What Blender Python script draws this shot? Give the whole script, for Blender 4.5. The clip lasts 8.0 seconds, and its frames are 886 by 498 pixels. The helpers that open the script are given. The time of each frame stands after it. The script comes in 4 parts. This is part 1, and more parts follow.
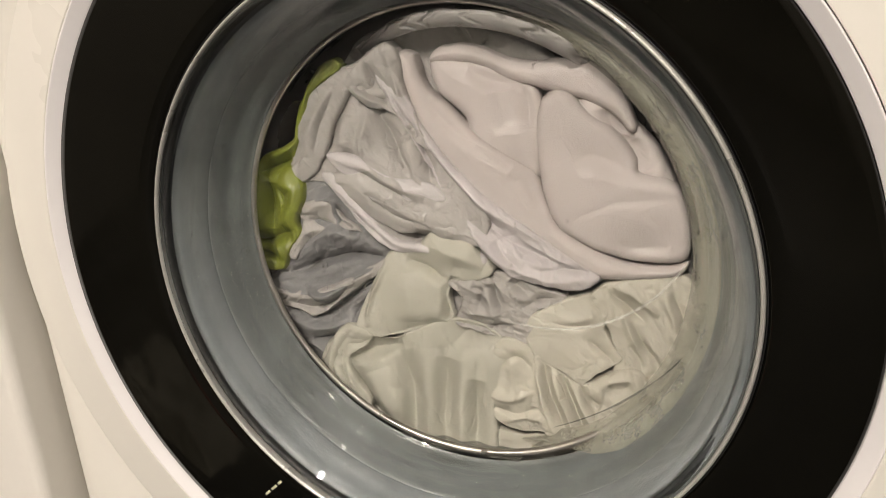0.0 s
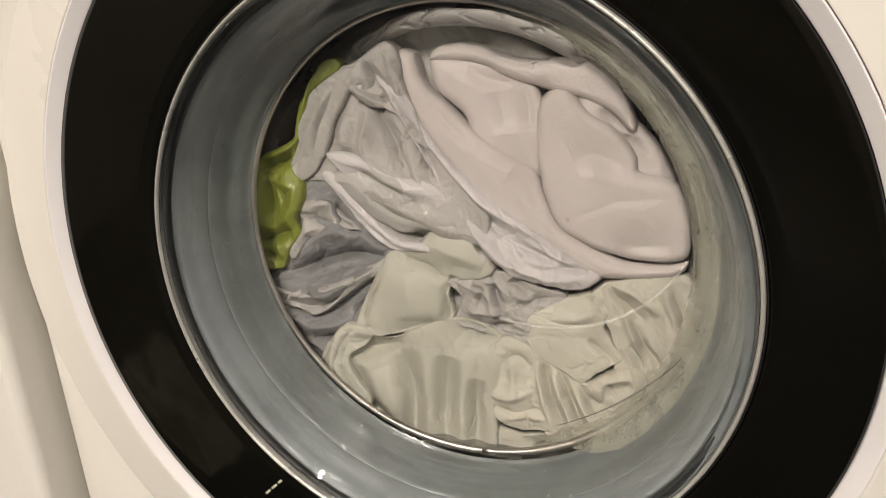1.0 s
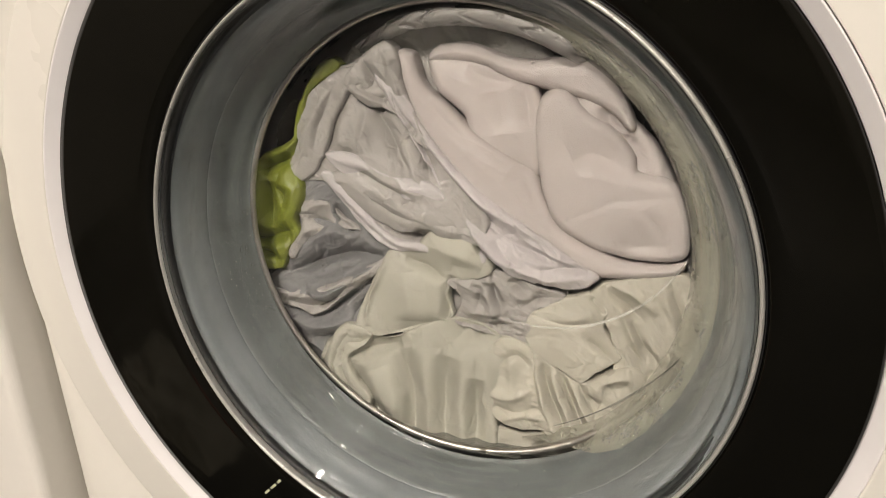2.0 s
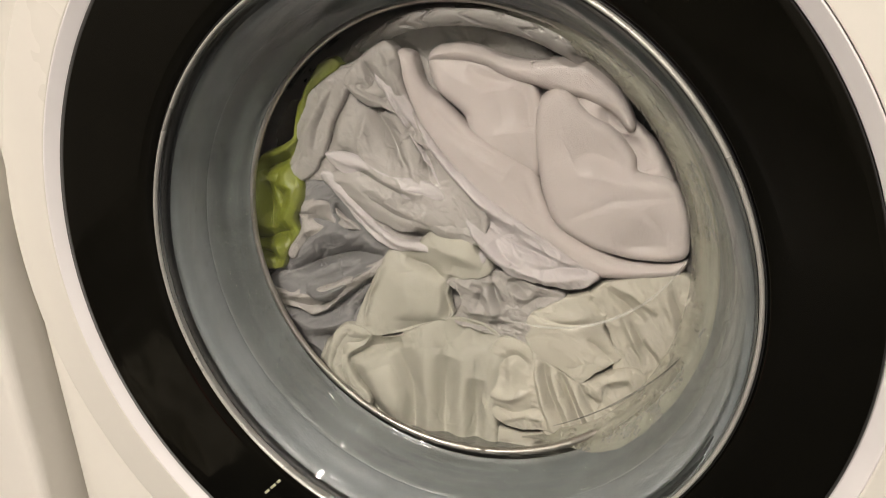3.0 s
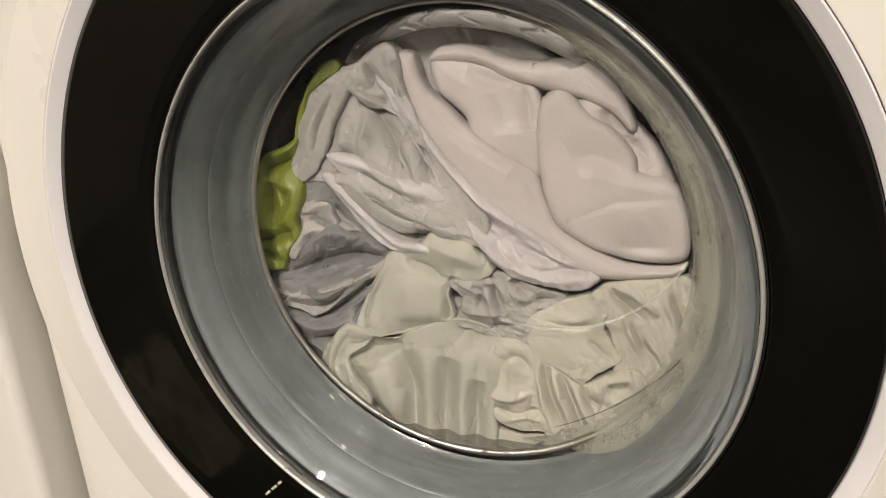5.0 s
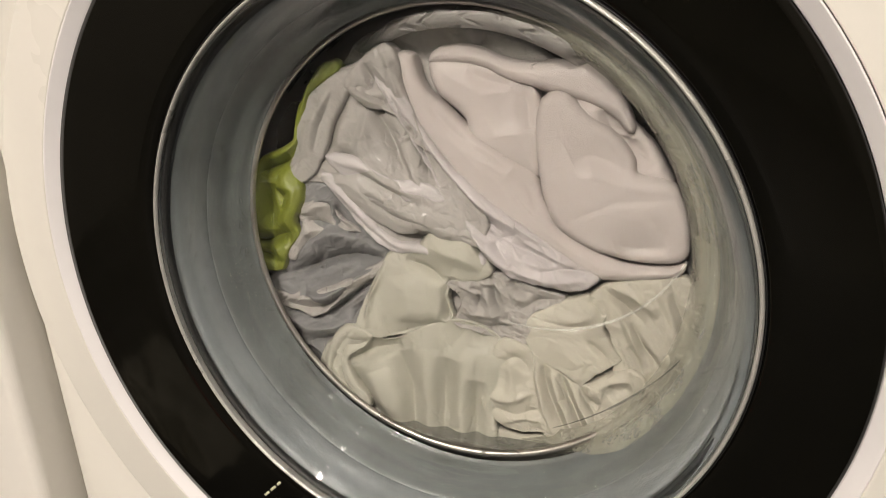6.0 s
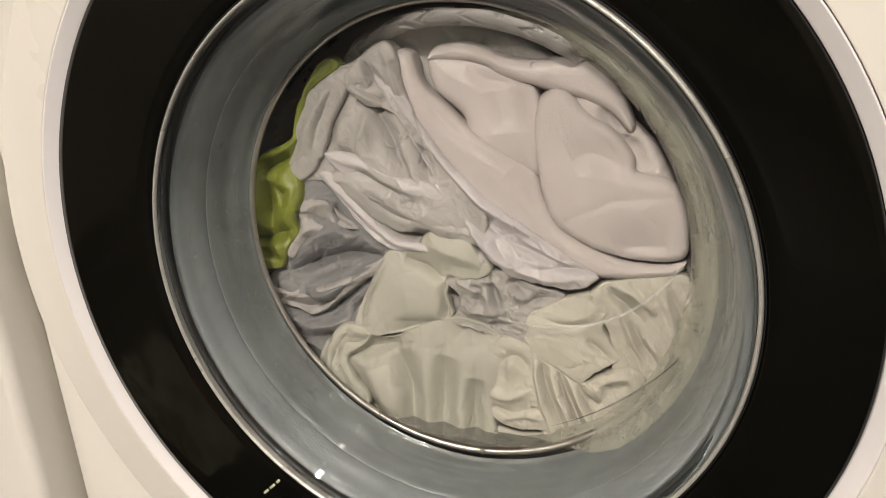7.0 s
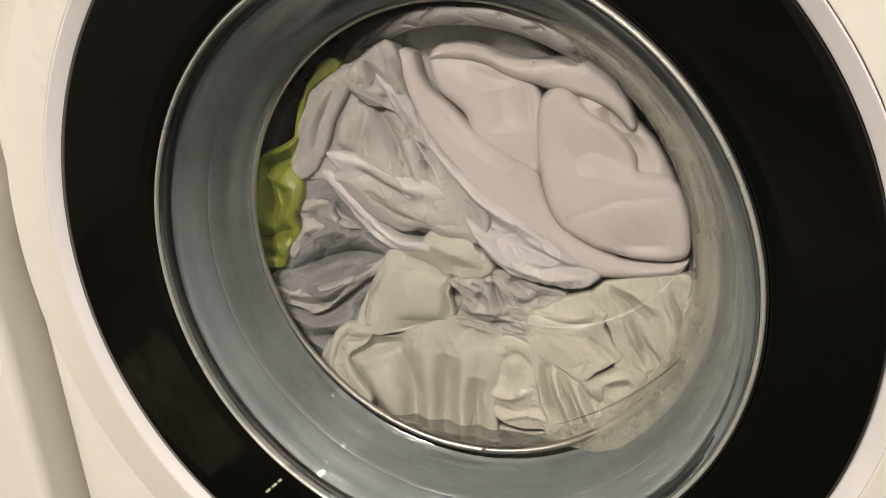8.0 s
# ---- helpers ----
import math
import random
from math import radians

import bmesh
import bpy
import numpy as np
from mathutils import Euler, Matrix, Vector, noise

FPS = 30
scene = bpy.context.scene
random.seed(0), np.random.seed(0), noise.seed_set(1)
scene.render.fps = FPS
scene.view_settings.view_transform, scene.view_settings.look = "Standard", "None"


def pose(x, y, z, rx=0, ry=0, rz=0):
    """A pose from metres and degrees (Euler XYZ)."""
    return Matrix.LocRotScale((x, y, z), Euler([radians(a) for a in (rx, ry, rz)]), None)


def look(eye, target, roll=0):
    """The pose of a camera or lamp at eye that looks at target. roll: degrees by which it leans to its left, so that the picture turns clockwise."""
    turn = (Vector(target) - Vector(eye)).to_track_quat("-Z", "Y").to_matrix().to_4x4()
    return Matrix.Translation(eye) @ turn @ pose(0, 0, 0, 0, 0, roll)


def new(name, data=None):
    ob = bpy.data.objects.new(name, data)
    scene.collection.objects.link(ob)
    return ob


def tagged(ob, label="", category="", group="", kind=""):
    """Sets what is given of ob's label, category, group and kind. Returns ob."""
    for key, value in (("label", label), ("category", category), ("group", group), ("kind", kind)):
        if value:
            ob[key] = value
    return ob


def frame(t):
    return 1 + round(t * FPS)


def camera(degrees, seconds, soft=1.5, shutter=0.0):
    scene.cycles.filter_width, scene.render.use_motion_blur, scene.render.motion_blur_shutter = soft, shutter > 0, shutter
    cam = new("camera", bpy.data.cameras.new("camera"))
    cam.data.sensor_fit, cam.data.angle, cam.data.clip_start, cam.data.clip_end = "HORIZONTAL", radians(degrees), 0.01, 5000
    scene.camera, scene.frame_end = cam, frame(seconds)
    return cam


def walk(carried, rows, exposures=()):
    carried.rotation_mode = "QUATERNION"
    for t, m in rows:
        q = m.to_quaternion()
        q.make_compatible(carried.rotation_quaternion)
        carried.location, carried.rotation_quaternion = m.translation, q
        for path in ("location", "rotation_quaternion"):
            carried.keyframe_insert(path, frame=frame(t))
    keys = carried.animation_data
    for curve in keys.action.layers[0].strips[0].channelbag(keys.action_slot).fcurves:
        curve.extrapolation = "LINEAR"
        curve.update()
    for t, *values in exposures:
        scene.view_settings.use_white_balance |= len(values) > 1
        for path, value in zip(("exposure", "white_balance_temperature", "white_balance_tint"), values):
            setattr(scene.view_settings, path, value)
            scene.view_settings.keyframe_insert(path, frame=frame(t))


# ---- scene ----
cam = camera(55.67, 8.0, soft=0.9)
# door centre stands DZ above the floor; the eye is given from the door centre
DZ = 0.46
EX, EY, EZ = 0.2026, -0.395, 0.1915 + DZ
walk(cam, [
    (0.0, pose(EX, EY, EZ, 69.273, 3.476, 22.512)),
    (0.5, pose(EX, EY, EZ, 69.225, 3.482, 22.528)),
    (1.0, pose(EX, EY, EZ, 69.215, 3.478, 22.516)),
    (1.5, pose(EX, EY, EZ, 69.204, 3.460, 22.469)),
    (3.0, pose(EX, EY, EZ, 69.190, 3.452, 22.447)),
    (3.5, pose(EX, EY, EZ, 69.135, 3.431, 22.393)),
    (4.0, pose(EX, EY, EZ, 69.137, 3.473, 22.504)),
    (4.5, pose(EX, EY, EZ, 69.212, 3.482, 22.528)),
    (6.0, pose(EX, EY, EZ, 69.324, 3.453, 22.451)),
    (6.5, pose(EX, EY, EZ, 69.244, 3.447, 22.435)),
    (7.0, pose(EX, EY, EZ, 69.187, 3.434, 22.401)),
    (7.5, pose(EX, EY, EZ, 69.151, 3.455, 22.455)),
    (8.0, pose(EX, EY, EZ, 69.142, 3.476, 22.512)),
])

# ---- light: a windowless utility room under a ceiling lamp with three bulbs and two small lamps, plus an added fill lamp ----
world = bpy.data.worlds.new("world")
scene.world = world
world.use_nodes = True
world.node_tree.nodes["Background"].inputs[0].default_value = (0.02, 0.019, 0.017, 1)
scene.view_settings.exposure = 0.0
LAMP = Vector((-0.25, -2.85, 2.10))
LAMP_POWER = 63.0
for i in range(3):
    data = bpy.data.lights.new("bulb_light", "AREA")
    data.shape, data.size, data.energy, data.color = "DISK", 0.14, LAMP_POWER, (1.0, 0.89, 0.79)
    new("bulb_light", data).matrix_world = look(LAMP + Vector((0.24 * (i - 1), 0, 0)), LAMP + Vector((0.24 * (i - 1), 0.9, -1)))
# Fill lamp with no known source, added to brighten the bowl's left wall.
FILL_LAMP = Vector((1.25, -1.1, 2.05))
data = bpy.data.lights.new("spot_and_fill_light", "AREA")
data.shape, data.size, data.energy, data.color = "DISK", 0.08, 11.0, (1.0, 0.92, 0.84)
new("spot_and_fill_light", data).matrix_world = look(FILL_LAMP, FILL_LAMP + Vector((0, -0.001, -1)))
LAMP4 = Vector((0.71, -0.12, 2.16))
data = bpy.data.lights.new("ceiling_lamp_light", "AREA")
data.shape, data.size, data.size_y, data.energy, data.color = "RECTANGLE", 0.04, 0.44, 5.0, (1.0, 0.93, 0.86)
new("ceiling_lamp_light", data).matrix_world = look(LAMP4, LAMP4 + Vector((0, -0.001, -1)))
LAMP3 = Vector((-0.19, 0.32, 2.16))
data = bpy.data.lights.new("spot_and_fill_light", "AREA")
data.shape, data.size, data.energy, data.color = "DISK", 0.09, 4.0, (1.0, 0.94, 0.88)
new("spot_and_fill_light", data).matrix_world = look(LAMP3, LAMP3 + Vector((0, -0.001, -1)))


# ---- materials ----
def material(name, color, rough=0.5, metal=0.0, vary=0.06, scale=8.0, fine=120.0, bump=0.0, bump_scale=300.0,
             coat=0.0, coat_rough=0.1, sheen=0.0, sss=0.0, trans=0.0, ior=1.45, rough_vary=0.08, wet=0.0, crease=0.0, cells=62):
    """A surface with variation at two scales in colour and roughness, and fine relief."""
    m = bpy.data.materials.new(name)
    m.use_nodes = True
    t = m.node_tree
    b = t.nodes["Principled BSDF"]
    co = t.nodes.new("ShaderNodeTexCoord")
    n1, n2 = t.nodes.new("ShaderNodeTexNoise"), t.nodes.new("ShaderNodeTexNoise")
    for n, s in ((n1, scale), (n2, fine)):
        n.inputs["Scale"].default_value, n.inputs["Detail"].default_value = s, 5
        t.links.new(co.outputs["Object"], n.inputs["Vector"])
    add = t.nodes.new("ShaderNodeMath")
    add.operation = "MULTIPLY_ADD"
    add.inputs[1].default_value = 0.4
    t.links.new(n2.outputs["Fac"], add.inputs[0])
    t.links.new(n1.outputs["Fac"], add.inputs[2])
    ramp = t.nodes.new("ShaderNodeMapRange")
    ramp.inputs[1].default_value, ramp.inputs[2].default_value = 0.45, 0.95
    ramp.inputs[3].default_value, ramp.inputs[4].default_value = 1 - vary, 1 + vary
    t.links.new(add.outputs[0], ramp.inputs[0])
    mul = t.nodes.new("ShaderNodeVectorMath")
    mul.operation = "SCALE"
    mul.inputs[0].default_value = color
    t.links.new(ramp.outputs[0], mul.inputs["Scale"])
    t.links.new(mul.outputs[0], b.inputs["Base Color"])
    rr = t.nodes.new("ShaderNodeMapRange")
    rr.inputs[1].default_value, rr.inputs[2].default_value = 0.3, 0.7
    rr.inputs[3].default_value, rr.inputs[4].default_value = max(rough - rough_vary, 0.0), min(rough + rough_vary, 1)
    t.links.new(n1.outputs["Fac"], rr.inputs[0])
    t.links.new(rr.outputs[0], b.inputs["Roughness"])
    b.inputs["Metallic"].default_value = metal
    b.inputs["Coat Weight"].default_value, b.inputs["Coat Roughness"].default_value = coat, coat_rough
    b.inputs["Coat IOR"].default_value = 1.9 if wet else 1.5
    b.inputs["Sheen Weight"].default_value = sheen
    b.inputs["Transmission Weight"].default_value, b.inputs["IOR"].default_value = trans, ior
    if sss:
        b.inputs["Subsurface Weight"].default_value = sss
        b.inputs["Subsurface Radius"].default_value, b.inputs["Subsurface Scale"].default_value = (1.0, 0.95, 0.85), 0.0018
    if wet:
        n4, bw = t.nodes.new("ShaderNodeTexNoise"), t.nodes.new("ShaderNodeBump")
        n4.inputs["Scale"].default_value, n4.inputs["Detail"].default_value = 190, 1
        t.links.new(co.outputs["Object"], n4.inputs["Vector"])
        bw.inputs["Strength"].default_value, bw.inputs["Distance"].default_value = 1.0, wet
        t.links.new(n4.outputs["Fac"], bw.inputs["Height"])
        t.links.new(bw.outputs[0], b.inputs["Coat Normal"])
    if bump:
        n3 = t.nodes.new("ShaderNodeTexNoise")
        n3.inputs["Scale"].default_value, n3.inputs["Detail"].default_value = bump_scale, 3
        t.links.new(co.outputs["Object"], n3.inputs["Vector"])
        bp = t.nodes.new("ShaderNodeBump")
        bp.inputs["Strength"].default_value, bp.inputs["Distance"].default_value = 1.0, bump
        t.links.new(n3.outputs["Fac"], bp.inputs["Height"])
        t.links.new(bp.outputs[0], b.inputs["Normal"])
        if crease:
            # thin wrinkle lines between warped cells at two sizes
            warp = t.nodes.new("ShaderNodeTexNoise")
            warp.inputs["Scale"].default_value, warp.inputs["Detail"].default_value = 45, 3
            t.links.new(co.outputs["Object"], warp.inputs["Vector"])
            mix = t.nodes.new("ShaderNodeVectorMath")
            mix.operation = "MULTIPLY_ADD"
            mix.inputs[1].default_value = (0.022, 0.022, 0.022)
            t.links.new(warp.outputs["Color"], mix.inputs[0])
            t.links.new(co.outputs["Object"], mix.inputs[2])
            last = bp
            for size, amount in ((cells, 1.0), (2.7 * cells, 0.18)):
                cell = t.nodes.new("ShaderNodeTexVoronoi")
                cell.feature = "DISTANCE_TO_EDGE"
                cell.inputs["Scale"].default_value = size
                t.links.new(mix.outputs[0], cell.inputs["Vector"])
                edge = t.nodes.new("ShaderNodeMapRange")
                edge.interpolation_type = "SMOOTHSTEP"
                edge.inputs[1].default_value, edge.inputs[2].default_value = 0.0, 0.14
                t.links.new(cell.outputs["Distance"], edge.inputs[0])
                patch = t.nodes.new("ShaderNodeMapRange")
                patch.inputs[1].default_value, patch.inputs[2].default_value = 0.42, 0.62
                t.links.new(n1.outputs["Fac"], patch.inputs[0])
                both = t.nodes.new("ShaderNodeMath")
                both.operation = "MULTIPLY"
                t.links.new(edge.outputs[0], both.inputs[0])
                t.links.new(patch.outputs[0], both.inputs[1])
                fold = t.nodes.new("ShaderNodeBump")
                fold.inputs["Strength"].default_value, fold.inputs["Distance"].default_value = 1.0, crease * amount
                t.links.new(both.outputs[0], fold.inputs["Height"])
                t.links.new(last.outputs[0], fold.inputs["Normal"])
                last = fold
            t.links.new(last.outputs[0], b.inputs["Normal"])
    return m


WHITE = material("white_enamel", (0.75, 0.728, 0.668), 0.32, vary=0.015, scale=5, coat=0.15)
WHITE_TRIM = material("white_plastic_trim", (0.80, 0.78, 0.78), 0.38, vary=0.02)
WHITE_SIDE = material("white_cabinet", (0.78, 0.755, 0.70), 0.4, vary=0.02, scale=5)
BLACK = material("black_gloss_plastic", (0.0036, 0.0034, 0.0024), 0.09, ior=1.37, vary=0.25, scale=14, rough_vary=0.03)
BLACK_RUBBER = material("black_rubber", (0.012, 0.012, 0.012), 0.35, vary=0.2)
CHROME = material("satin_chrome", (0.66, 0.65, 0.60), 0.32, metal=0.55, vary=0.08, scale=30)
STEEL = material("stainless_steel", (0.40, 0.375, 0.345), 0.33, metal=1.0, vary=0.08, scale=20, bump=0.00002, bump_scale=500)
DRUM = material("drum_steel", (0.32, 0.31, 0.29), 0.3, metal=1.0, vary=0.12, scale=15)
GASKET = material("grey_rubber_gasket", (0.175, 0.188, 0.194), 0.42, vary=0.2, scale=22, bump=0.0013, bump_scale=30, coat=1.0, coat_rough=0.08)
# The gasket's rubber again, with the inner fold's shade in its darker colour.
GASKET_SHADED = material("shaded_grey_rubber", (0.112, 0.122, 0.12), 0.4, vary=0.22, scale=24, bump=0.0013, bump_scale=30, coat=1.0, coat_rough=0.08)
GLASS = material("door_glass", (0.94, 0.965, 0.955), 0.015, trans=1.0, ior=1.5, vary=0.0, rough_vary=0.0, bump=0.0006, bump_scale=14)
BUBBLE = material("thin_bubble", (1.0, 1.0, 1.0), 0.04, trans=1.0, ior=1.1, vary=0.0, rough_vary=0.0, coat=1.0, coat_rough=0.05)
DROP = material("water_drop", (1.0, 1.0, 1.0), 0.06, trans=1.0, ior=1.33, vary=0.0, rough_vary=0.0)
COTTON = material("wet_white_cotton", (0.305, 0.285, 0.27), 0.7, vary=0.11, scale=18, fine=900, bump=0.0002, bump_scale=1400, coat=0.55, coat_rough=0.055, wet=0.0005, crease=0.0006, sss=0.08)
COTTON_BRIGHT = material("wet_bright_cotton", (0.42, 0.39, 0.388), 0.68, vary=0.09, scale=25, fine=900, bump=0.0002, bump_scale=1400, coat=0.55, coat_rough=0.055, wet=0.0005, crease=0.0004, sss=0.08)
# Bluish cotton; the contact shade at the lower left is in its colour.
COTTON_BLUE_SHADED = material("wet_bluish_cotton_shaded", (0.168, 0.164, 0.165), 0.7, vary=0.14, scale=20, fine=900, bump=0.0002, bump_scale=1400, coat=0.55, coat_rough=0.055, wet=0.0005, crease=0.0006, sss=0.08)
COTTON_GREEN = material("wet_cream_cotton", (0.35, 0.335, 0.286), 0.7, vary=0.09, scale=18, fine=900, bump=0.0002, bump_scale=1300, coat=0.55, coat_rough=0.055, wet=0.0005, crease=0.0004, cells=55, sss=0.08)
COTTON_BEIGE = material("wet_beige_cotton", (0.40, 0.376, 0.32), 0.7, vary=0.10, scale=20, fine=900, bump=0.0002, bump_scale=1300, coat=0.55, coat_rough=0.055, wet=0.0005, crease=0.0006, cells=60, sss=0.08)
PLUSH = material("wet_white_towel", (0.42, 0.38, 0.362), 0.8, vary=0.09, scale=24, fine=700, bump=0.0003, bump_scale=1000, coat=0.12, coat_rough=0.2, sss=0.15)
LIME = material("wet_lime_cotton", (0.14, 0.16, 0.019), 0.5, vary=0.12, scale=30, fine=900, bump=0.0002, bump_scale=1200, coat=0.3, coat_rough=0.2)
WALL = material("painted_wall", (0.14, 0.128, 0.105), 0.85, vary=0.04, scale=3, bump=0.0004, bump_scale=200)
CEIL = material("painted_ceiling", (0.75, 0.73, 0.68), 0.9, vary=0.02, scale=3)
FLOOR = material("floor_tile", (0.032, 0.029, 0.024), 0.45, vary=0.12, scale=6)
# Near-black colour for the shade mirrored in the door ring.
SHADE_SHEET = material("dark_shade_sheet", (0.012, 0.012, 0.013), 0.95, vary=0.3, scale=30, bump=0.002, bump_scale=400)
# Pale see-through colours that imitate laundry reflected in the bowl's glass.
REFLECTION = material("laundry_reflection", (0.37, 0.36, 0.29), 0.5, vary=0.12, scale=40, fine=500, bump=0.0001, bump_scale=900, coat=0.6, coat_rough=0.06)
REFLECTION.node_tree.nodes["Principled BSDF"].inputs["Alpha"].default_value = 0.5
REFLECTION_WHITE = material("white_laundry_reflection", (0.42, 0.40, 0.385), 0.5, vary=0.12, scale=40, fine=500, bump=0.0001, bump_scale=900, coat=0.6, coat_rough=0.06)
REFLECTION_WHITE.node_tree.nodes["Principled BSDF"].inputs["Alpha"].default_value = 0.6
# Whitish colour of a bright reflection drawn as a line on the bowl.
REFLECTED_ARC = material("reflected_arc", (0.75, 0.74, 0.68), 0.5, vary=0.15, scale=90)
REFLECTED_ARC.node_tree.nodes["Principled BSDF"].inputs["Alpha"].default_value = 0.22
# Grey for the dark reflection line over the lower right glass.
REFLECTED_LINE = material("grey_reflected_line", (0.16, 0.16, 0.14), 0.5, vary=0.2, scale=120)
REFLECTED_LINE.node_tree.nodes["Principled BSDF"].inputs["Alpha"].default_value = 0.35
# Suds along the waterline, and the white of the imitated glints.
FOAM_AND_GLINTS = material("soap_foam_and_glints", (0.5, 0.5, 0.47), 0.25, vary=0.05, scale=200)
RED = material("red_plastic", (0.45, 0.02, 0.015), 0.4, vary=0.1)
BEIGE = material("beige_cloth", (0.2, 0.185, 0.145), 0.9, vary=0.1, scale=20, bump=0.0005, bump_scale=600)
GROUT = material("grout", (0.10, 0.09, 0.08), 0.9, vary=0.1)


def glow(name, color, strength):
    m = bpy.data.materials.new(name)
    m.use_nodes = True
    b = m.node_tree.nodes["Principled BSDF"]
    b.inputs["Base Color"].default_value = (*color, 1)
    b.inputs["Emission Color"].default_value, b.inputs["Emission Strength"].default_value = (*color, 1), strength
    return m


BULB = glow("lit_panel", (1.0, 0.9, 0.8), 60)


def murky_water():
    """Suds-clouded wash water: mostly clear, partly milky, with a wet gloss."""
    m = bpy.data.materials.new("murky_wash_water")
    m.use_nodes = True
    t = m.node_tree
    b = t.nodes["Principled BSDF"]
    b.inputs["Base Color"].default_value = (0.19, 0.19, 0.165, 1)
    b.inputs["Roughness"].default_value = 0.06
    b.inputs["IOR"].default_value = 1.33
    co, n = t.nodes.new("ShaderNodeTexCoord"), t.nodes.new("ShaderNodeTexNoise")
    n.inputs["Scale"].default_value, n.inputs["Detail"].default_value = 40, 4
    r = t.nodes.new("ShaderNodeMapRange")
    r.inputs[1].default_value, r.inputs[2].default_value, r.inputs[3].default_value, r.inputs[4].default_value = 0.3, 0.7, 0.55, 0.8
    t.links.new(co.outputs["Object"], n.inputs["Vector"])
    t.links.new(n.outputs["Fac"], r.inputs[0])
    t.links.new(r.outputs[0], b.inputs["Alpha"])
    return m


WATER = murky_water()


# ---- mesh helpers ----
def mesh_object(name, bm, mat, smooth=True):
    me = bpy.data.meshes.new(name)
    bmesh.ops.recalc_face_normals(bm, faces=bm.faces)
    bm.to_mesh(me)
    bm.free()
    me.materials.append(mat)
    if smooth:
        me.polygons.foreach_set("use_smooth", [True] * len(me.polygons))
    return new(name, me)


def part(name, bm, mat, parent, label="", smooth=True):
    ob = mesh_object(name, bm, mat, smooth)
    ob.parent = parent
    return tagged(ob, label)


def thing(name, at=(0, 0, 0)):
    ob = new(name)
    ob.location = at
    return ob


def box(lo, hi, bevel=0.0, segments=3):
    bm = bmesh.new()
    bmesh.ops.create_cube(bm, size=1)
    lo, hi = Vector(lo), Vector(hi)
    for v in bm.verts:
        v.co = Vector([(lo[k] + hi[k]) / 2 + v.co[k] * (hi[k] - lo[k]) for k in range(3)])
    if bevel:
        bmesh.ops.bevel(bm, geom=bm.edges[:], offset=bevel, segments=segments, affect="EDGES", profile=0.5)
    return bm


def lathe(profile, steps=192, closed=True, centre=(0, 0), drift=None):
    """Turns (radius, y) points about the y axis; closed joins the last point to the first."""
    bm = bmesh.new()
    rings = []
    for k in range(steps):
        a = 2 * math.pi * k / steps
        ring = []
        for r, y in profile:
            k_ = drift(r) if drift else 1.0
            ring.append(bm.verts.new((k_ * centre[0] + r * math.cos(a), y, k_ * centre[1] + r * math.sin(a))))
        rings.append(ring)
    n = len(profile)
    for k in range(steps):
        p, q = rings[k], rings[(k + 1) % steps]
        for i in range(n if closed else n - 1):
            j = (i + 1) % n
            bm.faces.new((p[i], p[j], q[j], q[i]))
    bmesh.ops.remove_doubles(bm, verts=bm.verts, dist=1e-6)
    return bm


def arc(c, r, a0, a1, n):
    """Points of a circle in (radius, y), degrees."""
    return [(c[0] + r * math.cos(radians(a0 + (a1 - a0) * i / n)), c[1] + r * math.sin(radians(a0 + (a1 - a0) * i / n))) for i in range(n + 1)]


def smooth_line(pts, per=6):
    """Rounded profile through the points (Catmull-Rom)."""
    out = []
    p = [pts[0], *pts, pts[-1]]
    for i in range(1, len(p) - 2):
        a, b, c, d = (np.array(q, float) for q in p[i - 1:i + 3])
        for s in range(per):
            t = s / per
            out.append(tuple(0.5 * (2 * b + (c - a) * t + (2 * a - 5 * b + 4 * c - d) * t * t + (3 * b - a - 3 * c + d) * t ** 3)))
    out.append(tuple(pts[-1]))
    return out


# ---- room ----
X0, X1, Y0, Y1, H = -1.55, 1.45, -4.4, 0.68, 2.4
tagged(mesh_object("floor", box((X0, Y0, -0.12), (X1, Y1, -0.008)), GROUT, False), "dark grouted floor of the utility room", "floor", kind="structure")
floor_ob = bpy.data.objects["floor"]
tile_bm = box((0.002, 0.002, -0.008), (0.298, 0.298, 0.0), 0.0015, 1)
tile_mesh = bpy.data.meshes.new("tile")
tile_bm.to_mesh(tile_mesh)
tile_bm.free()
tile_mesh.materials.append(FLOOR)
for name, lo, hi in (("wall_north", (X0, Y1, 0), (X1, Y1 + 0.1, H)), ("wall_south", (X0, Y0 - 0.1, 0), (X1, Y0, H)),
                     ("wall_west", (X0 - 0.1, Y0 - 0.1, 0), (X0, Y1 + 0.1, H)), ("wall_east", (X1, Y0 - 0.1, 0), (X1 + 0.1, Y1 + 0.1, H))):
    tagged(mesh_object(name, box(lo, hi), WALL, False), "plain beige painted wall of the utility room", "wall", kind="structure")
tagged(mesh_object("ceiling", box((X0 - 0.1, Y0 - 0.1, H), (X1 + 0.1, Y1 + 0.1, H + 0.1)), CEIL, False), "plain white painted ceiling", "ceiling", kind="structure")

lamp = tagged(thing("ceiling_light", LAMP), "white ceiling light bar with three lit round bulbs", "lamp")
part("bar", box((-0.36, -0.09, 0.03), (0.36, 0.09, H - LAMP.z), 0.006), WHITE_TRIM, lamp)
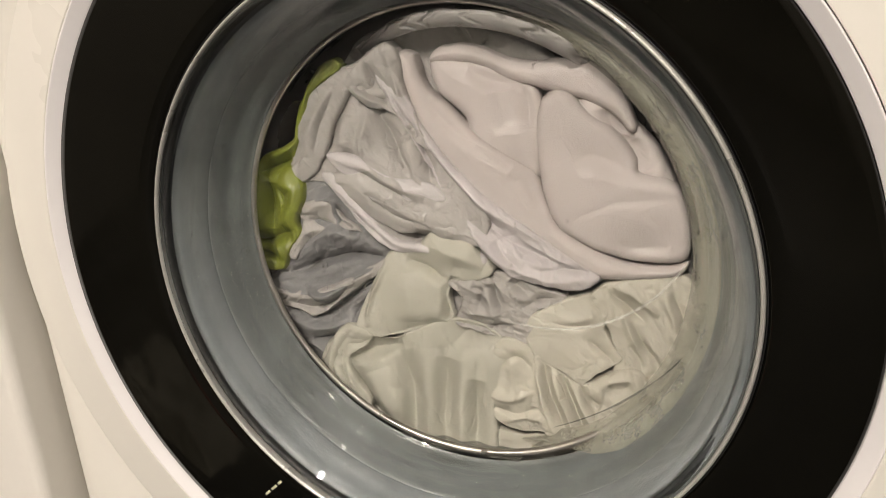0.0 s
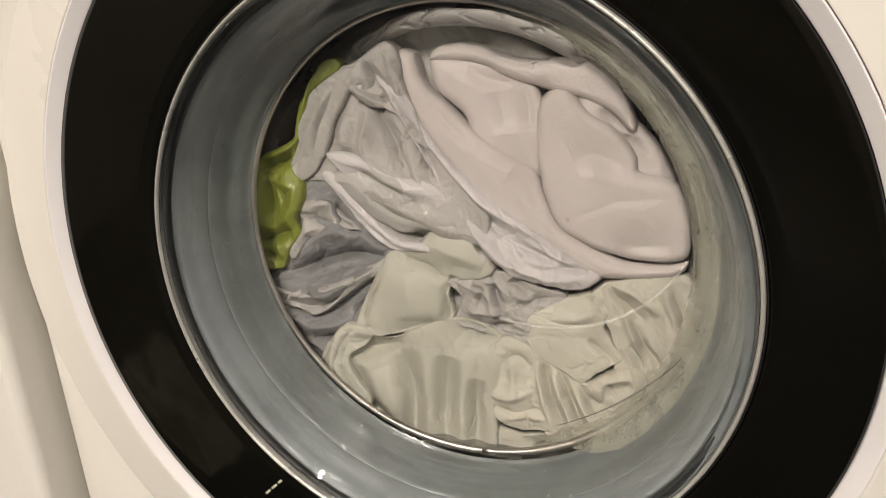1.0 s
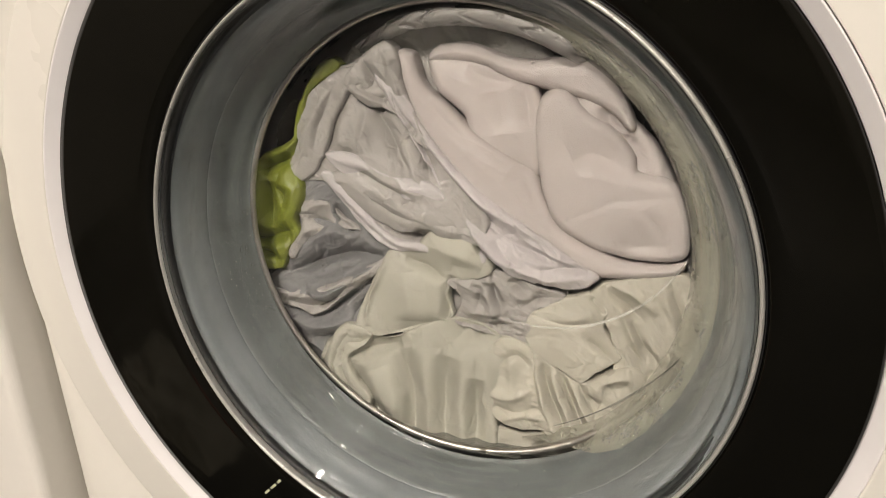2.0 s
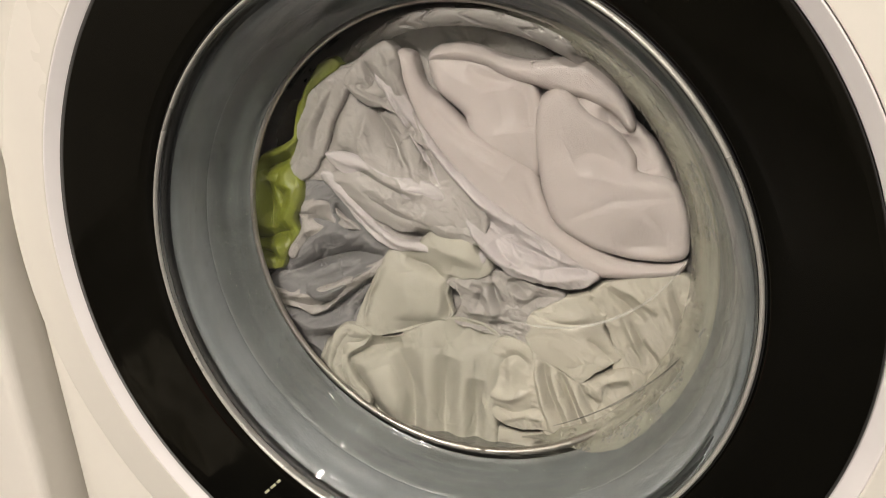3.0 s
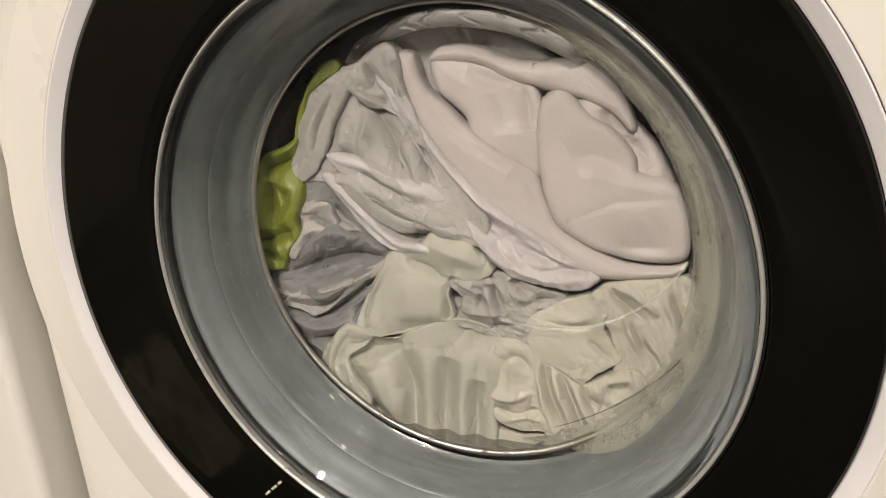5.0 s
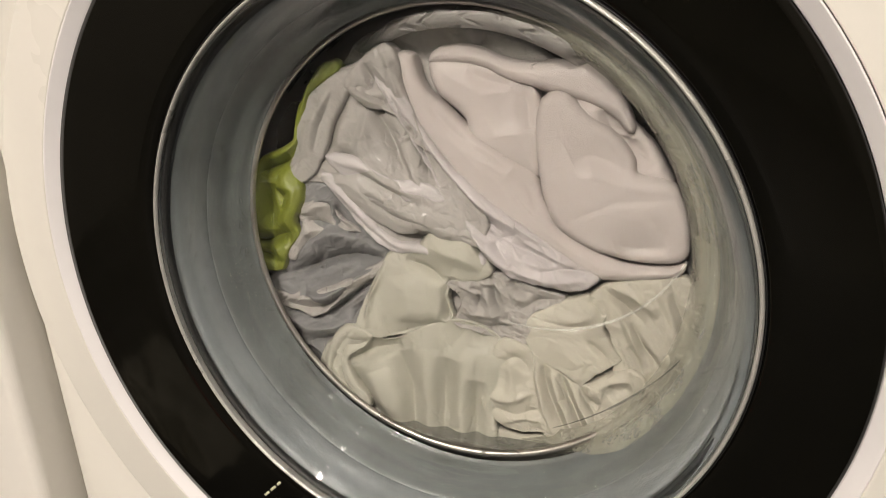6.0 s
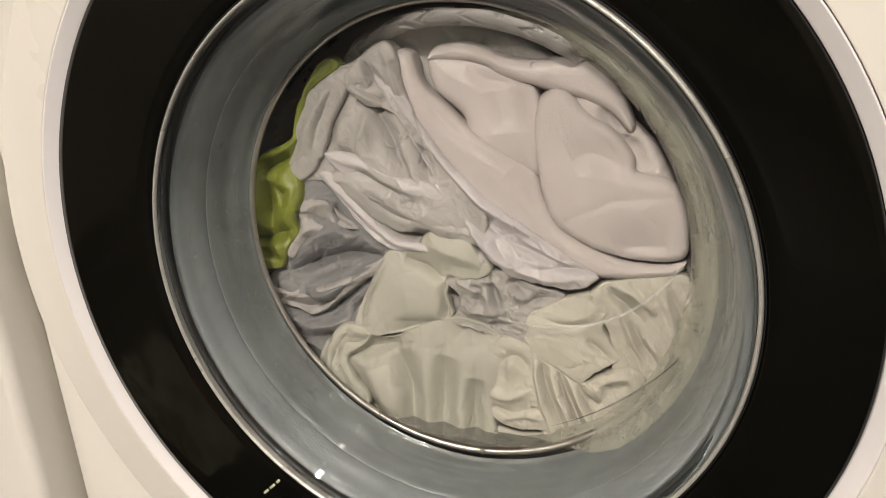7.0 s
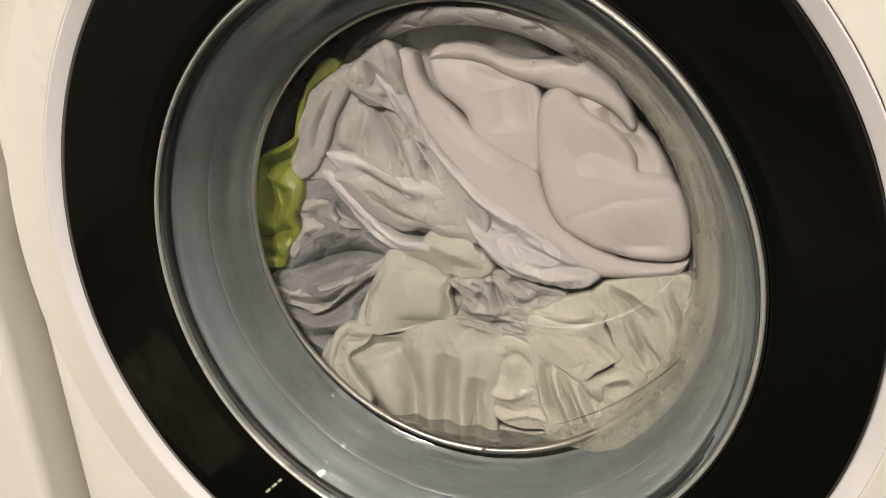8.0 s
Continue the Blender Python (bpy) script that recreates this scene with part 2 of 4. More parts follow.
for i in range(3):
    bm = lathe([(0.0, 0.004), (0.066, 0.006), (0.074, 0.012), (0.074, 0.032), (0.0, 0.032)], 32, False)
    bmesh.ops.rotate(bm, verts=bm.verts, cent=(0, 0, 0), matrix=Matrix.Rotation(radians(90), 3, "X"))
    bmesh.ops.translate(bm, verts=bm.verts, vec=(0.24 * (i - 1), 0, 0))
    part("bulb", bm, BULB, lamp, "glowing warm white bulb")

long_lamp = tagged(thing("ceiling_light", LAMP4), "slim white ceiling light above the machines, lit", "lamp")
part("housing", box((-0.09, -0.24, 0.03), (0.09, 0.24, H - LAMP4.z), 0.008), WHITE_TRIM, long_lamp)
part("light_panel", box((-0.022, -0.225, 0.004), (0.022, 0.225, 0.032), 0.006, 2), BULB, long_lamp, "glowing warm white panel")

# The fill lamp gets a made-up fitting; the other is a spotlight.
for at in (FILL_LAMP, LAMP3):
    spot = tagged(thing("spot_and_fill_lamp", at), "small round white ceiling lamp, one a spotlight and one added as fill, lit", "lamp")
    for nm, prof, mat in (("housing", [(0.0, 0.03), (0.062, 0.03), (0.068, 0.036), (0.068, H - at.z), (0.0, H - at.z)], WHITE_TRIM), ("lens", [(0.0, 0.004), (0.052, 0.006), (0.056, 0.012), (0.056, 0.03), (0.0, 0.03)], BULB)):
        bm = lathe(prof, 40, False)
        bmesh.ops.rotate(bm, verts=bm.verts, cent=(0, 0, 0), matrix=Matrix.Rotation(radians(90), 3, "X"))
        part(nm, bm, mat, spot, "glowing warm white lens" if nm == "lens" else "")

# ---- washing machine ----
GX, GZ = 0.0128, 0.0041          # axis of the glass in the door
machine = tagged(thing("washing_machine", (0, 0, DZ)), "white front-loading washing machine with a black door ring, filling with water", "washing machine")
HW, TOP, BOT = 0.300, 0.39, -DZ + 0.02


def front_panel():
    """Rectangular front with a round hole, as rings from the hole out to the rounded edge."""
    bm = bmesh.new()
    n = 256
    R = 0.3005
    rows = []
    for y, grow, kind in ((0.012, 0, "c"), (0.0055, 0, "c"), (0.0045, 0.001, "c"), (0.0045, 0, "r"), (0.006, 0.0025, "r"), (0.0105, 0.005, "r"), (0.02, 0.0062, "r"), (0.06, 0.0065, "r")):
        row = []
        for k in range(n):
            a = 2 * math.pi * (k + 0.5) / n
            c, s = math.cos(a), math.sin(a)
            if kind == "c":
                x, z = (R + grow) * c, (R + grow) * s
            else:
                w = HW - 0.0025 + grow
                up, dn = TOP + grow, BOT - grow
                f = min(w / abs(c) if abs(c) > 1e-6 else 9, (up / s if s > 1e-6 else dn / s if s < -1e-6 else 9))
                f = max(f, R + 0.0012)
                x, z = f * c, f * s
            row.append(bm.verts.new((x, y, z)))
        rows.append(row)
    for p, q in zip(rows, rows[1:]):
        for k in range(n):
            bm.faces.new((p[k], p[(k + 1) % n], q[(k + 1) % n], q[k]))
    return bm


part("front_panel", front_panel(), WHITE, machine, "glossy white enamelled front panel")
for nm, lo, hi in (("side_panel", (-HW - 0.004, 0.058, BOT), (-HW + 0.002, 0.6, TOP)), ("side_panel", (HW - 0.002, 0.058, BOT), (HW + 0.004, 0.6, TOP)),
                   ("top_panel", (-HW - 0.004, 0.02, TOP), (HW + 0.004, 0.6, TOP + 0.02)), ("back_panel", (-HW, 0.594, BOT), (HW, 0.6, TOP)),
                   ("base_panel", (-HW, 0.058, BOT), (HW, 0.59, BOT + 0.01))):
    part(nm, box(lo, hi, 0.002, 2), WHITE, machine)
for x in (-0.25, 0.25):
    for y in (0.1, 0.54):
        bm = lathe([(0.0, 0.0), (0.02, 0.0), (0.022, 0.004), (0.014, 0.022), (0.0, 0.022)], 20, False)
        bmesh.ops.rotate(bm, verts=bm.verts, cent=(0, 0, 0), matrix=Matrix.Rotation(radians(90), 3, "X"))
        bmesh.ops.translate(bm, verts=bm.verts, vec=(x, y, -DZ))
        part("foot", bm, BLACK_RUBBER, machine)
# moulded white surround with its bevel down to the black ring
part("door_surround", lathe([(0.2996, 0.012), (0.2998, 0.0050), (0.2992, 0.0016), (0.2980, -0.0002), (0.2974, -0.0004), (0.2965, -0.0005), (0.2950, -0.0007), (0.2800, -0.0022), (0.2650, -0.0036), (0.2615, -0.0039), (0.2604, -0.0040), (0.2600, 0.012)]),
     WHITE, machine, "white enamelled dished surround of the door")
part("bevel_ring", lathe([(0.2598, 0.012), (0.2599, -0.0038), (0.2594, -0.0042), (0.2588, -0.0040), (0.2583, -0.0036), (0.2518, 0.0010), (0.2512, 0.0015), (0.2507, 0.0022), (0.2507, 0.012)]),
     WHITE_TRIM, machine, "bright white bevelled ring round the door")
door = part("door", lathe([(0.2502, 0.012), (0.2502, 0.001), (0.2494, -0.0004), (0.245, -0.0012), (0.235, -0.0022), (0.215, -0.003), (0.196, -0.0030), (0.1862, -0.0028), (0.1849, -0.0016), (0.1848, 0.012)],
                         centre=(GX, GZ), drift=lambda r: min(max((0.246 - r) / 0.045, 0), 1)), BLACK, machine, "glossy black plastic door ring")
part("seal", lathe([(0.1846, 0.008), (0.1846, -0.001), (0.1843, -0.0026), (0.1838, -0.002), (0.1834, 0.008)], centre=(GX, GZ)), BLACK_RUBBER, door, "black rubber seal round the glass")
part("rim", lathe([(0.1832, 0.006), (0.1834, -0.002), (0.1826, -0.0040), (0.1816, -0.0044), (0.1808, -0.0030), (0.1805, 0.006)], centre=(GX, GZ)), CHROME, door, "thin satin chrome rim")
MARK_AT = (-0.1142, -0.1634)
MARK = material("pale_print", (0.6, 0.6, 0.42), 0.5, vary=0.1)
for k, (along, long) in enumerate(((-0.0030, 0.0056), (0.0047, 0.0064), (0.0132, 0.0042))):
    bm = box((0, -0.0003, -0.0009), (long, 0.0003, 0.0009), 0.0002, 1)
    bmesh.ops.rotate(bm, verts=bm.verts, cent=(0, 0, 0), matrix=Matrix.Rotation(radians(-44), 3, "Y"))
    bmesh.ops.translate(bm, verts=bm.verts, vec=(MARK_AT[0] + along * math.cos(radians(44)), -0.0032, MARK_AT[1] + along * math.sin(radians(44))))
    part("printed_mark", bm, MARK, door, "small pale printed mark")
# glass bowl: a shell that reaches into the drum
BOWL = [(0.1804, -0.0028), (0.1785, -0.0040), (0.1760, -0.0032), (0.1738, -0.0002), (0.1695, 0.010), (0.1640, 0.028), (0.1580, 0.046), (0.1515, 0.0545), (0.1420, 0.0580), (0.1100, 0.0620), (0.0600, 0.0660), (0.0, 0.0680)]
outer = smooth_line(BOWL)
inner = []
for r, y in outer:
    wall = min(max((r - 0.135) / 0.02, 0), 1) * min(max((y + 0.004) / 0.016, 0), 1)
    wall += (0.22 * math.sin(y * 330) + 0.12 * math.sin(y * 910 + 1)) * min(max((y - 0.004) / 0.006, 0), 1) * min(max((0.052 - y) / 0.006, 0), 1)
    inner.append((r + 0.0035 * wall, y + 0.0042 - 0.0012 * wall))
inner[-1] = (0.0, inner[-1][1])
glass = part("glass_bowl", lathe(outer + inner[::-1], 224, False, (GX, GZ)), GLASS, door, "clear thick glass bowl, wet inside")
glass.visible_shadow = False
part("clamp_ring", lathe([(0.1802, 0.0050), (0.1800, 0.0026), (0.1791, 0.0024), (0.1788, 0.0034), (0.1790, 0.0050)], centre=(GX, GZ)), BLACK_RUBBER, door, "thin black ring clamping the glass edge")
# rubber bellows and the steel lip of the drum behind the glass
part("gasket", lathe(smooth_line([(0.1880, 0.010), (0.1828, 0.0040), (0.1790, 0.0075), (0.1774, 0.0115), (0.1764, 0.0160), (0.1754, 0.0200), (0.1736, 0.027), (0.1728, 0.0325), (0.1740, 0.035), (0.1800, 0.037), (0.1880, 0.038)], 5), closed=True, centre=(GX, GZ)), GASKET, machine, "pale blue-grey rubber door gasket")
part("gasket_fold", lathe(smooth_line([(0.1880, 0.036), (0.1760, 0.0335), (0.1722, 0.0325), (0.1665, 0.047), (0.1590, 0.0605), (0.1580, 0.065), (0.1880, 0.070)], 5), closed=True, centre=(GX, GZ)), GASKET_SHADED, machine, "inner fold of the rubber gasket, shade put into its colour")
LX, LZ, LR, LY = GX - 0.0026, GZ + 0.0027, 0.1492, 0.0645
part("drum_lip", lathe(arc((LR + 0.0035, LY + 0.0015), 0.0032, 0, 337.5, 15), closed=True, centre=(LX, LZ)), STEEL, machine, "polished steel lip of the drum")
drum_profile = [(LR + 0.004, LY + 0.003), (LR + 0.012, LY + 0.010), (0.195, LY + 0.022), (0.2250, LY + 0.030), (0.2280, LY + 0.04), (0.2280, 0.36), (0.18, 0.365), (0.0, 0.355)]
part("drum", lathe(drum_profile, 128, False, (LX, LZ)), DRUM, machine, "dark stainless steel drum")

# ---- neighbouring white cabinet ----
nb = tagged(thing("white_cabinet", (0, 0, 0)), "white lacquered cabinet standing beside the washing machine", "cabinet")
part("carcass", box((-0.93, -0.026, 0.06), (-0.3095, 0.6, 0.87), 0.009, 8), WHITE_SIDE, nb, smooth=False)
part("plinth", box((-0.92, 0.05, 0.0), (-0.336, 0.58, 0.06), 0.002, 1), BLACK_RUBBER, nb)

# ---- laundry behind the glass ----
# Each piece is a sheet over the (x, z) plane of the drum mouth, in millimetres from the door centre. Its outline is rounded,
# its hem rolls back into the drum, and folds run along short lines as (height, width, points); wrinkles follow a direction.
RNG = np.random.RandomState(5)
TABLE = RNG.rand(256, 256)


def soft_noise(x, y):
    xi, yi = np.floor(x).astype(int), np.floor(y).astype(int)
    fx, fy = x - xi, y - yi
    fx, fy = fx * fx * fx * (fx * (fx * 6 - 15) + 10), fy * fy * fy * (fy * (fy * 6 - 15) + 10)
    a, b = TABLE[xi & 255, yi & 255], TABLE[(xi + 1) & 255, yi & 255]
    c, d = TABLE[xi & 255, (yi + 1) & 255], TABLE[(xi + 1) & 255, (yi + 1) & 255]
    return (a * (1 - fx) + b * fx) * (1 - fy) + (c * (1 - fx) + d * fx) * fy - 0.5


def round_line(pts, closed, per=8):
    p = np.array(pts, float)
    q = np.vstack([p[-1:], p, p[:2]]) if closed else np.vstack([2 * p[:1] - p[1:2], p, 2 * p[-1:] - p[-2:-1]])
    out = []
    for i in range(1, len(q) - 2):
        a, b, c, d = q[i - 1:i + 3]
        t = np.linspace(0, 1, per, endpoint=False)[:, None]
        out.append(0.5 * (2 * b + (c - a) * t + (2 * a - 5 * b + 4 * c - d) * t ** 2 + (3 * b - a - 3 * c + d) * t ** 3))
    if not closed:
        out.append(p[-1:])
    return np.vstack(out)


def line_distance(x, z, line):
    """Distance to a line, its signed side, and how far along it the foot lies, 0 to 1."""
    best, side, along = np.full(x.shape, 1e9), np.zeros(x.shape), np.zeros(x.shape)
    n = len(line) - 1
    for i in range(n):
        (ax, az), (bx, bz) = line[i], line[i + 1]
        dx, dz = bx - ax, bz - az
        t = np.clip(((x - ax) * dx + (z - az) * dz) / (dx * dx + dz * dz + 1e-9), 0, 1)
        ex, ez = x - ax - t * dx, z - az - t * dz
        d = np.hypot(ex, ez)
        near = d < best
        best = np.where(near, d, best)
        side = np.where(near, np.sign(dx * ez - dz * ex), side)
        along = np.where(near, (i + t) / n, along)
    return best, side, along


def inside(x, z, line):
    hit = np.zeros(x.shape, bool)
    for (ax, az), (bx, bz) in zip(line, np.roll(line, -1, 0)):
        cross = (az > z) != (bz > z)
        hit ^= cross & (x < (bx - ax) * (z - az) / (bz - az + 1e-12) + ax)
    return hit


def laundry(name, label, category, mat, outline, near, hem=5.0, puff=4.0, puff_width=30.0, folds=(), wrinkle=1.0, grain=18.0, angle=0.0,
            stretch=3.0, seed=0, step=0.55, frill=0.6, tilt=(0.0, 0.0), crumple=0.0, crisp=0.6, creases=0.4, fuzz=0.0):
    """near: how far the sheet stands in front of the reference plane; hem: radius of its rolled edge; puff: how much its middle bulges."""
    edge = round_line(outline, True)
    lo, hi = edge.min(0) - 3 * step, edge.max(0) + 3 * step
    nx, nz = int((hi[0] - lo[0]) / step) + 1, int((hi[1] - lo[1]) / step) + 1
    x, z = np.meshgrid(lo[0] + step * np.arange(nx), lo[1] + step * np.arange(nz), indexing="ij")
    # uneven hem
    wx = x + frill * 2 * soft_noise(x / 7 + seed, z / 7) + frill * soft_noise(x / 2.6, z / 2.6 + seed)
    wz = z + frill * 2 * soft_noise(x / 7, z / 7 + 31 + seed) + frill * soft_noise(x / 2.6 + 9, z / 2.6 + seed)
    d, _, _ = line_distance(wx, wz, np.vstack([edge, edge[:1]]))
    d = np.where(inside(wx, wz, edge), d, -d)
    h = near + puff * (1 - np.exp(-np.clip(d, 0, None) / puff_width * 2))
    h = h + tilt[0] * (x - x.mean()) / 100 + tilt[1] * (z - z.mean()) / 100
    # rounded hem that drops back
    e = np.clip(1 - d / hem, 0, 1)
    h -= hem * (1 - np.sqrt(np.clip(1 - e * e, 0, 1)))
    h += np.where(d < 0, d * 8, 0)
    free = np.clip(d / (hem * 1.5), 0, 1)
    # folds: ridges steep on one side and gentle on the other, valleys pinched to a line
    for amount, width, *line in folds:
        fd, side, along = line_distance(x + 1.6 * soft_noise(x / 11 + seed, z / 11), z + 1.6 * soft_noise(x / 11, z / 11 + 17 + seed), round_line(line, False))
        taper = np.sin(np.pi * np.clip(along, 0.02, 0.98)) ** 0.6
        if amount > 0:
            lean = np.where(side > 0, 1.25, 0.7) * width
            shape = np.exp(-(fd / lean) ** 2) * (1 - 0.25 * crisp) + 0.25 * crisp * np.exp(-fd / (0.5 * lean))
        else:
            lean = np.where(side > 0, 1.1, 0.75) * width
            pinch = 0.6 if crisp > 0.5 else 0.2
            shape = pinch * np.exp(-(np.sqrt(fd * fd + 0.16) - 0.4) / (0.6 * lean)) + (1.1 - pinch) * np.exp(-(fd / (1.7 * lean)) ** 2)
        h += amount * (((1.25, 1.7) if crisp > 0.2 else (0.75, 1.25))[amount < 0]) * taper * shape * (0.35 + 0.65 * free)
    # drapery drawn out along one direction, bent by a slow drift: round backs and pinched valleys
    ca, sa = math.cos(radians(angle)), math.sin(radians(angle))
    bx, bz = x + 12 * soft_noise(x / 28 + seed, z / 28), z + 12 * soft_noise(x / 28 + 5, z / 28 + seed)
    u, v = (bx * ca + bz * sa) / (grain * stretch), (-bx * sa + bz * ca) / grain
    mask = np.clip(0.5 + 2.2 * soft_noise(x / 35 + 3 * seed, z / 35 + 7), 0.05, 1)
    n1 = np.sqrt(soft_noise(u + seed * 1.7, v + seed) ** 2 + 0.0012)
    n2 = np.sqrt(soft_noise(2.3 * u + 11 + seed, 2.3 * v) ** 2 + 0.0016)
    n3 = np.sqrt(soft_noise(5.5 * u + 23 + seed, 5.0 * v + 3) ** 2 + 0.002)
    h += wrinkle * (4.6 * n1 + 2.6 * mask * n2 + 2.6 * (1 - mask) * n3 - 1.8)
    # a few sharp creases in patches
    patch = np.clip(0.1 + 3.0 * soft_noise(x / 22 + seed, z / 22 + 60), 0, 1)
    cz = np.sqrt(soft_noise(bx / 13 + 3 * seed, bz / 13 + 21) ** 2 + 0.0006)
    h -= creases * patch * np.exp(-cz / 0.08) * 3.2
    h += creases * patch * np.exp(-np.sqrt(soft_noise(2 * u + 50 + seed, 2 * v + 8) ** 2 + 0.0008) / 0.08) * 2.8
    h += fuzz * (soft_noise(x / 1.7, z / 1.7 + seed) + soft_noise(x / 0.9 + 4, z / 0.9))
    if crumple:
        # slack facets that meet in soft ridges
        f1 = np.sqrt(soft_noise(bx / 17 + 2 * seed, bz / 17) ** 2 + 0.001) + 0.42 * np.sqrt(soft_noise(bx / 8 + seed, bz / 8 + 40) ** 2 + 0.002)
        h += crumple * 2.0 * (0.8 - 3.6 * f1)
    keep = d > -1.6
    index = -np.ones(x.shape, int)
    index[keep] = np.arange(keep.sum())
    over = FRONT - h
    h = FRONT - 2.2 * np.logaddexp(0, over / 2.2)
    co = np.stack([x[keep], REFERENCE - h[keep], z[keep]], 1) / 1000
    quad = keep[:-1, :-1] & keep[1:, :-1] & keep[1:, 1:] & keep[:-1, 1:]
    faces = np.stack([index[:-1, :-1][quad], index[1:, :-1][quad], index[1:, 1:][quad], index[:-1, 1:][quad]], 1)
    me = bpy.data.meshes.new(name)
    me.vertices.add(len(co))
    me.vertices.foreach_set("co", co.ravel())
    me.loops.add(4 * len(faces))
    me.loops.foreach_set("vertex_index", faces.ravel())
    me.polygons.add(len(faces))
    me.polygons.foreach_set("loop_start", np.arange(len(faces)) * 4)
    me.materials.append(mat)
    me.polygons.foreach_set("use_smooth", [True] * len(me.polygons))
    me.update(calc_edges=True)
    me.validate()
    ob = new(name, me)
    ob.location = (0, 0, DZ)
    return tagged(ob, label, category, group="laundry in the drum")


REFERENCE = 112.0     # depth of the reference plane behind the door front, millimetres
FRONT = 38.6          # nothing comes further forward than the glass

laundry('sheet_and_reflection', 'greyish white wet sheet lying deep behind the other laundry', 'sheet', COTTON,
        [(-61.7, 132.6), (-36.5, 143.4), (2.1, 146.9), (38.1, 140.5), (72.4, 124.4), (105.8, 101.5), (139.4, 59.0), (155.7, 18.1), (159.4, -25.5), (158.3, -72.5), (138.8, -117.6), (101.8, -156.2), (52.8, -176.2), (9.7, -170.6), (-35.9, -169.9), (-81.8, -145.8), (-108.9, -122.9), (-130.6, -77.3), (-122.9, -3.4), (-93.4, 80.4)],
        near=4, hem=4, puff=3, wrinkle=1.5, grain=25, angle=-50, seed=1, step=1.2)
laundry('green_shirt', 'bright lime green wet cotton shirt crumpled against the glass', 'shirt', LIME,
        [(-152.9, 46.7), (-137.0, 56.8), (-122.3, 62.2), (-108.6, 69.7), (-101.4, 89.9), (-92.4, 104.9), (-82.0, 119.6), (-70.7, 123.8), (-66.5, 117.7), (-80.0, 108.7), (-89.4, 101.3), (-97.1, 82.4), (-105.0, 66.7), (-110.7, 48.7), (-105.3, 38.1), (-105.3, 24.6), (-112.6, 11.6), (-112.7, 1.1), (-122.6, -12.7), (-129.4, -26.5), (-150.5, -27.6), (-169.9, -23.5), (-167.8, 5.5), (-160.5, 36.0)],
        near=27.5, hem=1.3, puff=2, wrinkle=0.4, grain=10, angle=70, creases=0.3, seed=2,
        folds=[(6, 8, (-125.9, 38.6), (-113.0, 32.3), (-120.3, 13.2), (-128.4, 6.3)),
               (-8, 4, (-133.2, 39.5), (-134.7, 20.7), (-135.1, 2.8)),
               (5, 6, (-143.0, 43.1), (-145.5, 22.1), (-153.2, -1.2)),
               (-9, 5, (-160.2, -4.8), (-141.1, -5.1), (-118.0, 3.2)),
               (4, 5, (-137.7, -1.8), (-131.0, -11.2), (-129.8, -19.9)),
               (-7, 4, (-141.4, 44.4), (-124.0, 50.9), (-109.7, 55.5)),
               (4, 4, (-135.2, 53.6), (-117.2, 60.0), (-105.3, 67.5)),
               (-5, 3, (-155.6, -13.3), (-143.7, -15.4), (-132.0, -17.9)),
               (3, 4, (-98.8, 86.1), (-92.0, 101.3), (-82.3, 114.1)),
               (-3, 3, (-126.5, 34.5), (-121.9, 27.7), (-123.2, 19.3))])
laundry('bath_towel', 'thick white plush towel folded over in a soft roll', 'towel', PLUSH,
        [(86.1, 102.8), (104.2, 102.9), (117.3, 90.1), (133.7, 74.1), (145.6, 51.3), (146.1, 39.4), (124.9, 43.3), (108.2, 52.8), (87.8, 79.4)],
        near=20, hem=6.5, puff=5, wrinkle=0.5, grain=30, angle=-20, crisp=0.15, creases=0.06, fuzz=0.08, seed=3, frill=0.3,
        folds=[(-6, 6, (104.3, 94.8), (107.7, 81.7), (117.7, 73.6)),
               (-6, 6, (117.6, 78.6), (116.1, 68.5), (123.0, 53.5)),
               (3, 10, (130.9, 60.7), (137.5, 54.2))])
laundry('bath_towel', 'thick white plush towel tucked between two others', 'towel', PLUSH,
        [(-6.0, 121.3), (4.7, 124.6), (30.1, 121.1), (52.7, 111.2), (62.9, 102.9), (65.8, 72.4), (61.9, 49.3), (38.5, 59.0), (18.7, 72.6), (14.5, 86.7), (-2.3, 102.3)],
        near=22, hem=6.0, puff=5, puff_width=40, wrinkle=0.5, grain=30, angle=-30, crisp=0.15, creases=0.06, fuzz=0.08, seed=4, frill=0.3,
        folds=[(-2.5, 4, (19.0, 116.1), (33.2, 109.4), (50.8, 107.8)),
               (1.5, 6, (25.2, 92.2), (35.6, 78.5), (49.7, 64.8)),
               (-3, 9, (36.5, 102.7), (39.6, 89.0), (40.9, 75.1)),
               (-4, 5, (50.9, 109.5), (55.8, 96.1), (57.9, 79.1))])
laundry('bath_towel', 'thick white plush towel rolled along its edge', 'towel', PLUSH,
        [(-5.5, 120.7), (-1.2, 128.1), (11.8, 131.3), (27.9, 129.2), (41.8, 123.2), (59.0, 120.5), (75.8, 122.3), (90.6, 124.1), (105.1, 115.9), (116.4, 99.2), (121.6, 83.1), (116.8, 80.7), (107.0, 91.0), (88.9, 98.8), (67.2, 104.2), (44.8, 110.0), (29.2, 117.6), (11.2, 120.0)],
        near=25, hem=6.0, puff=3, wrinkle=0.4, grain=30, angle=-15, crisp=0.15, creases=0.06, fuzz=0.08, seed=5, frill=0.3)
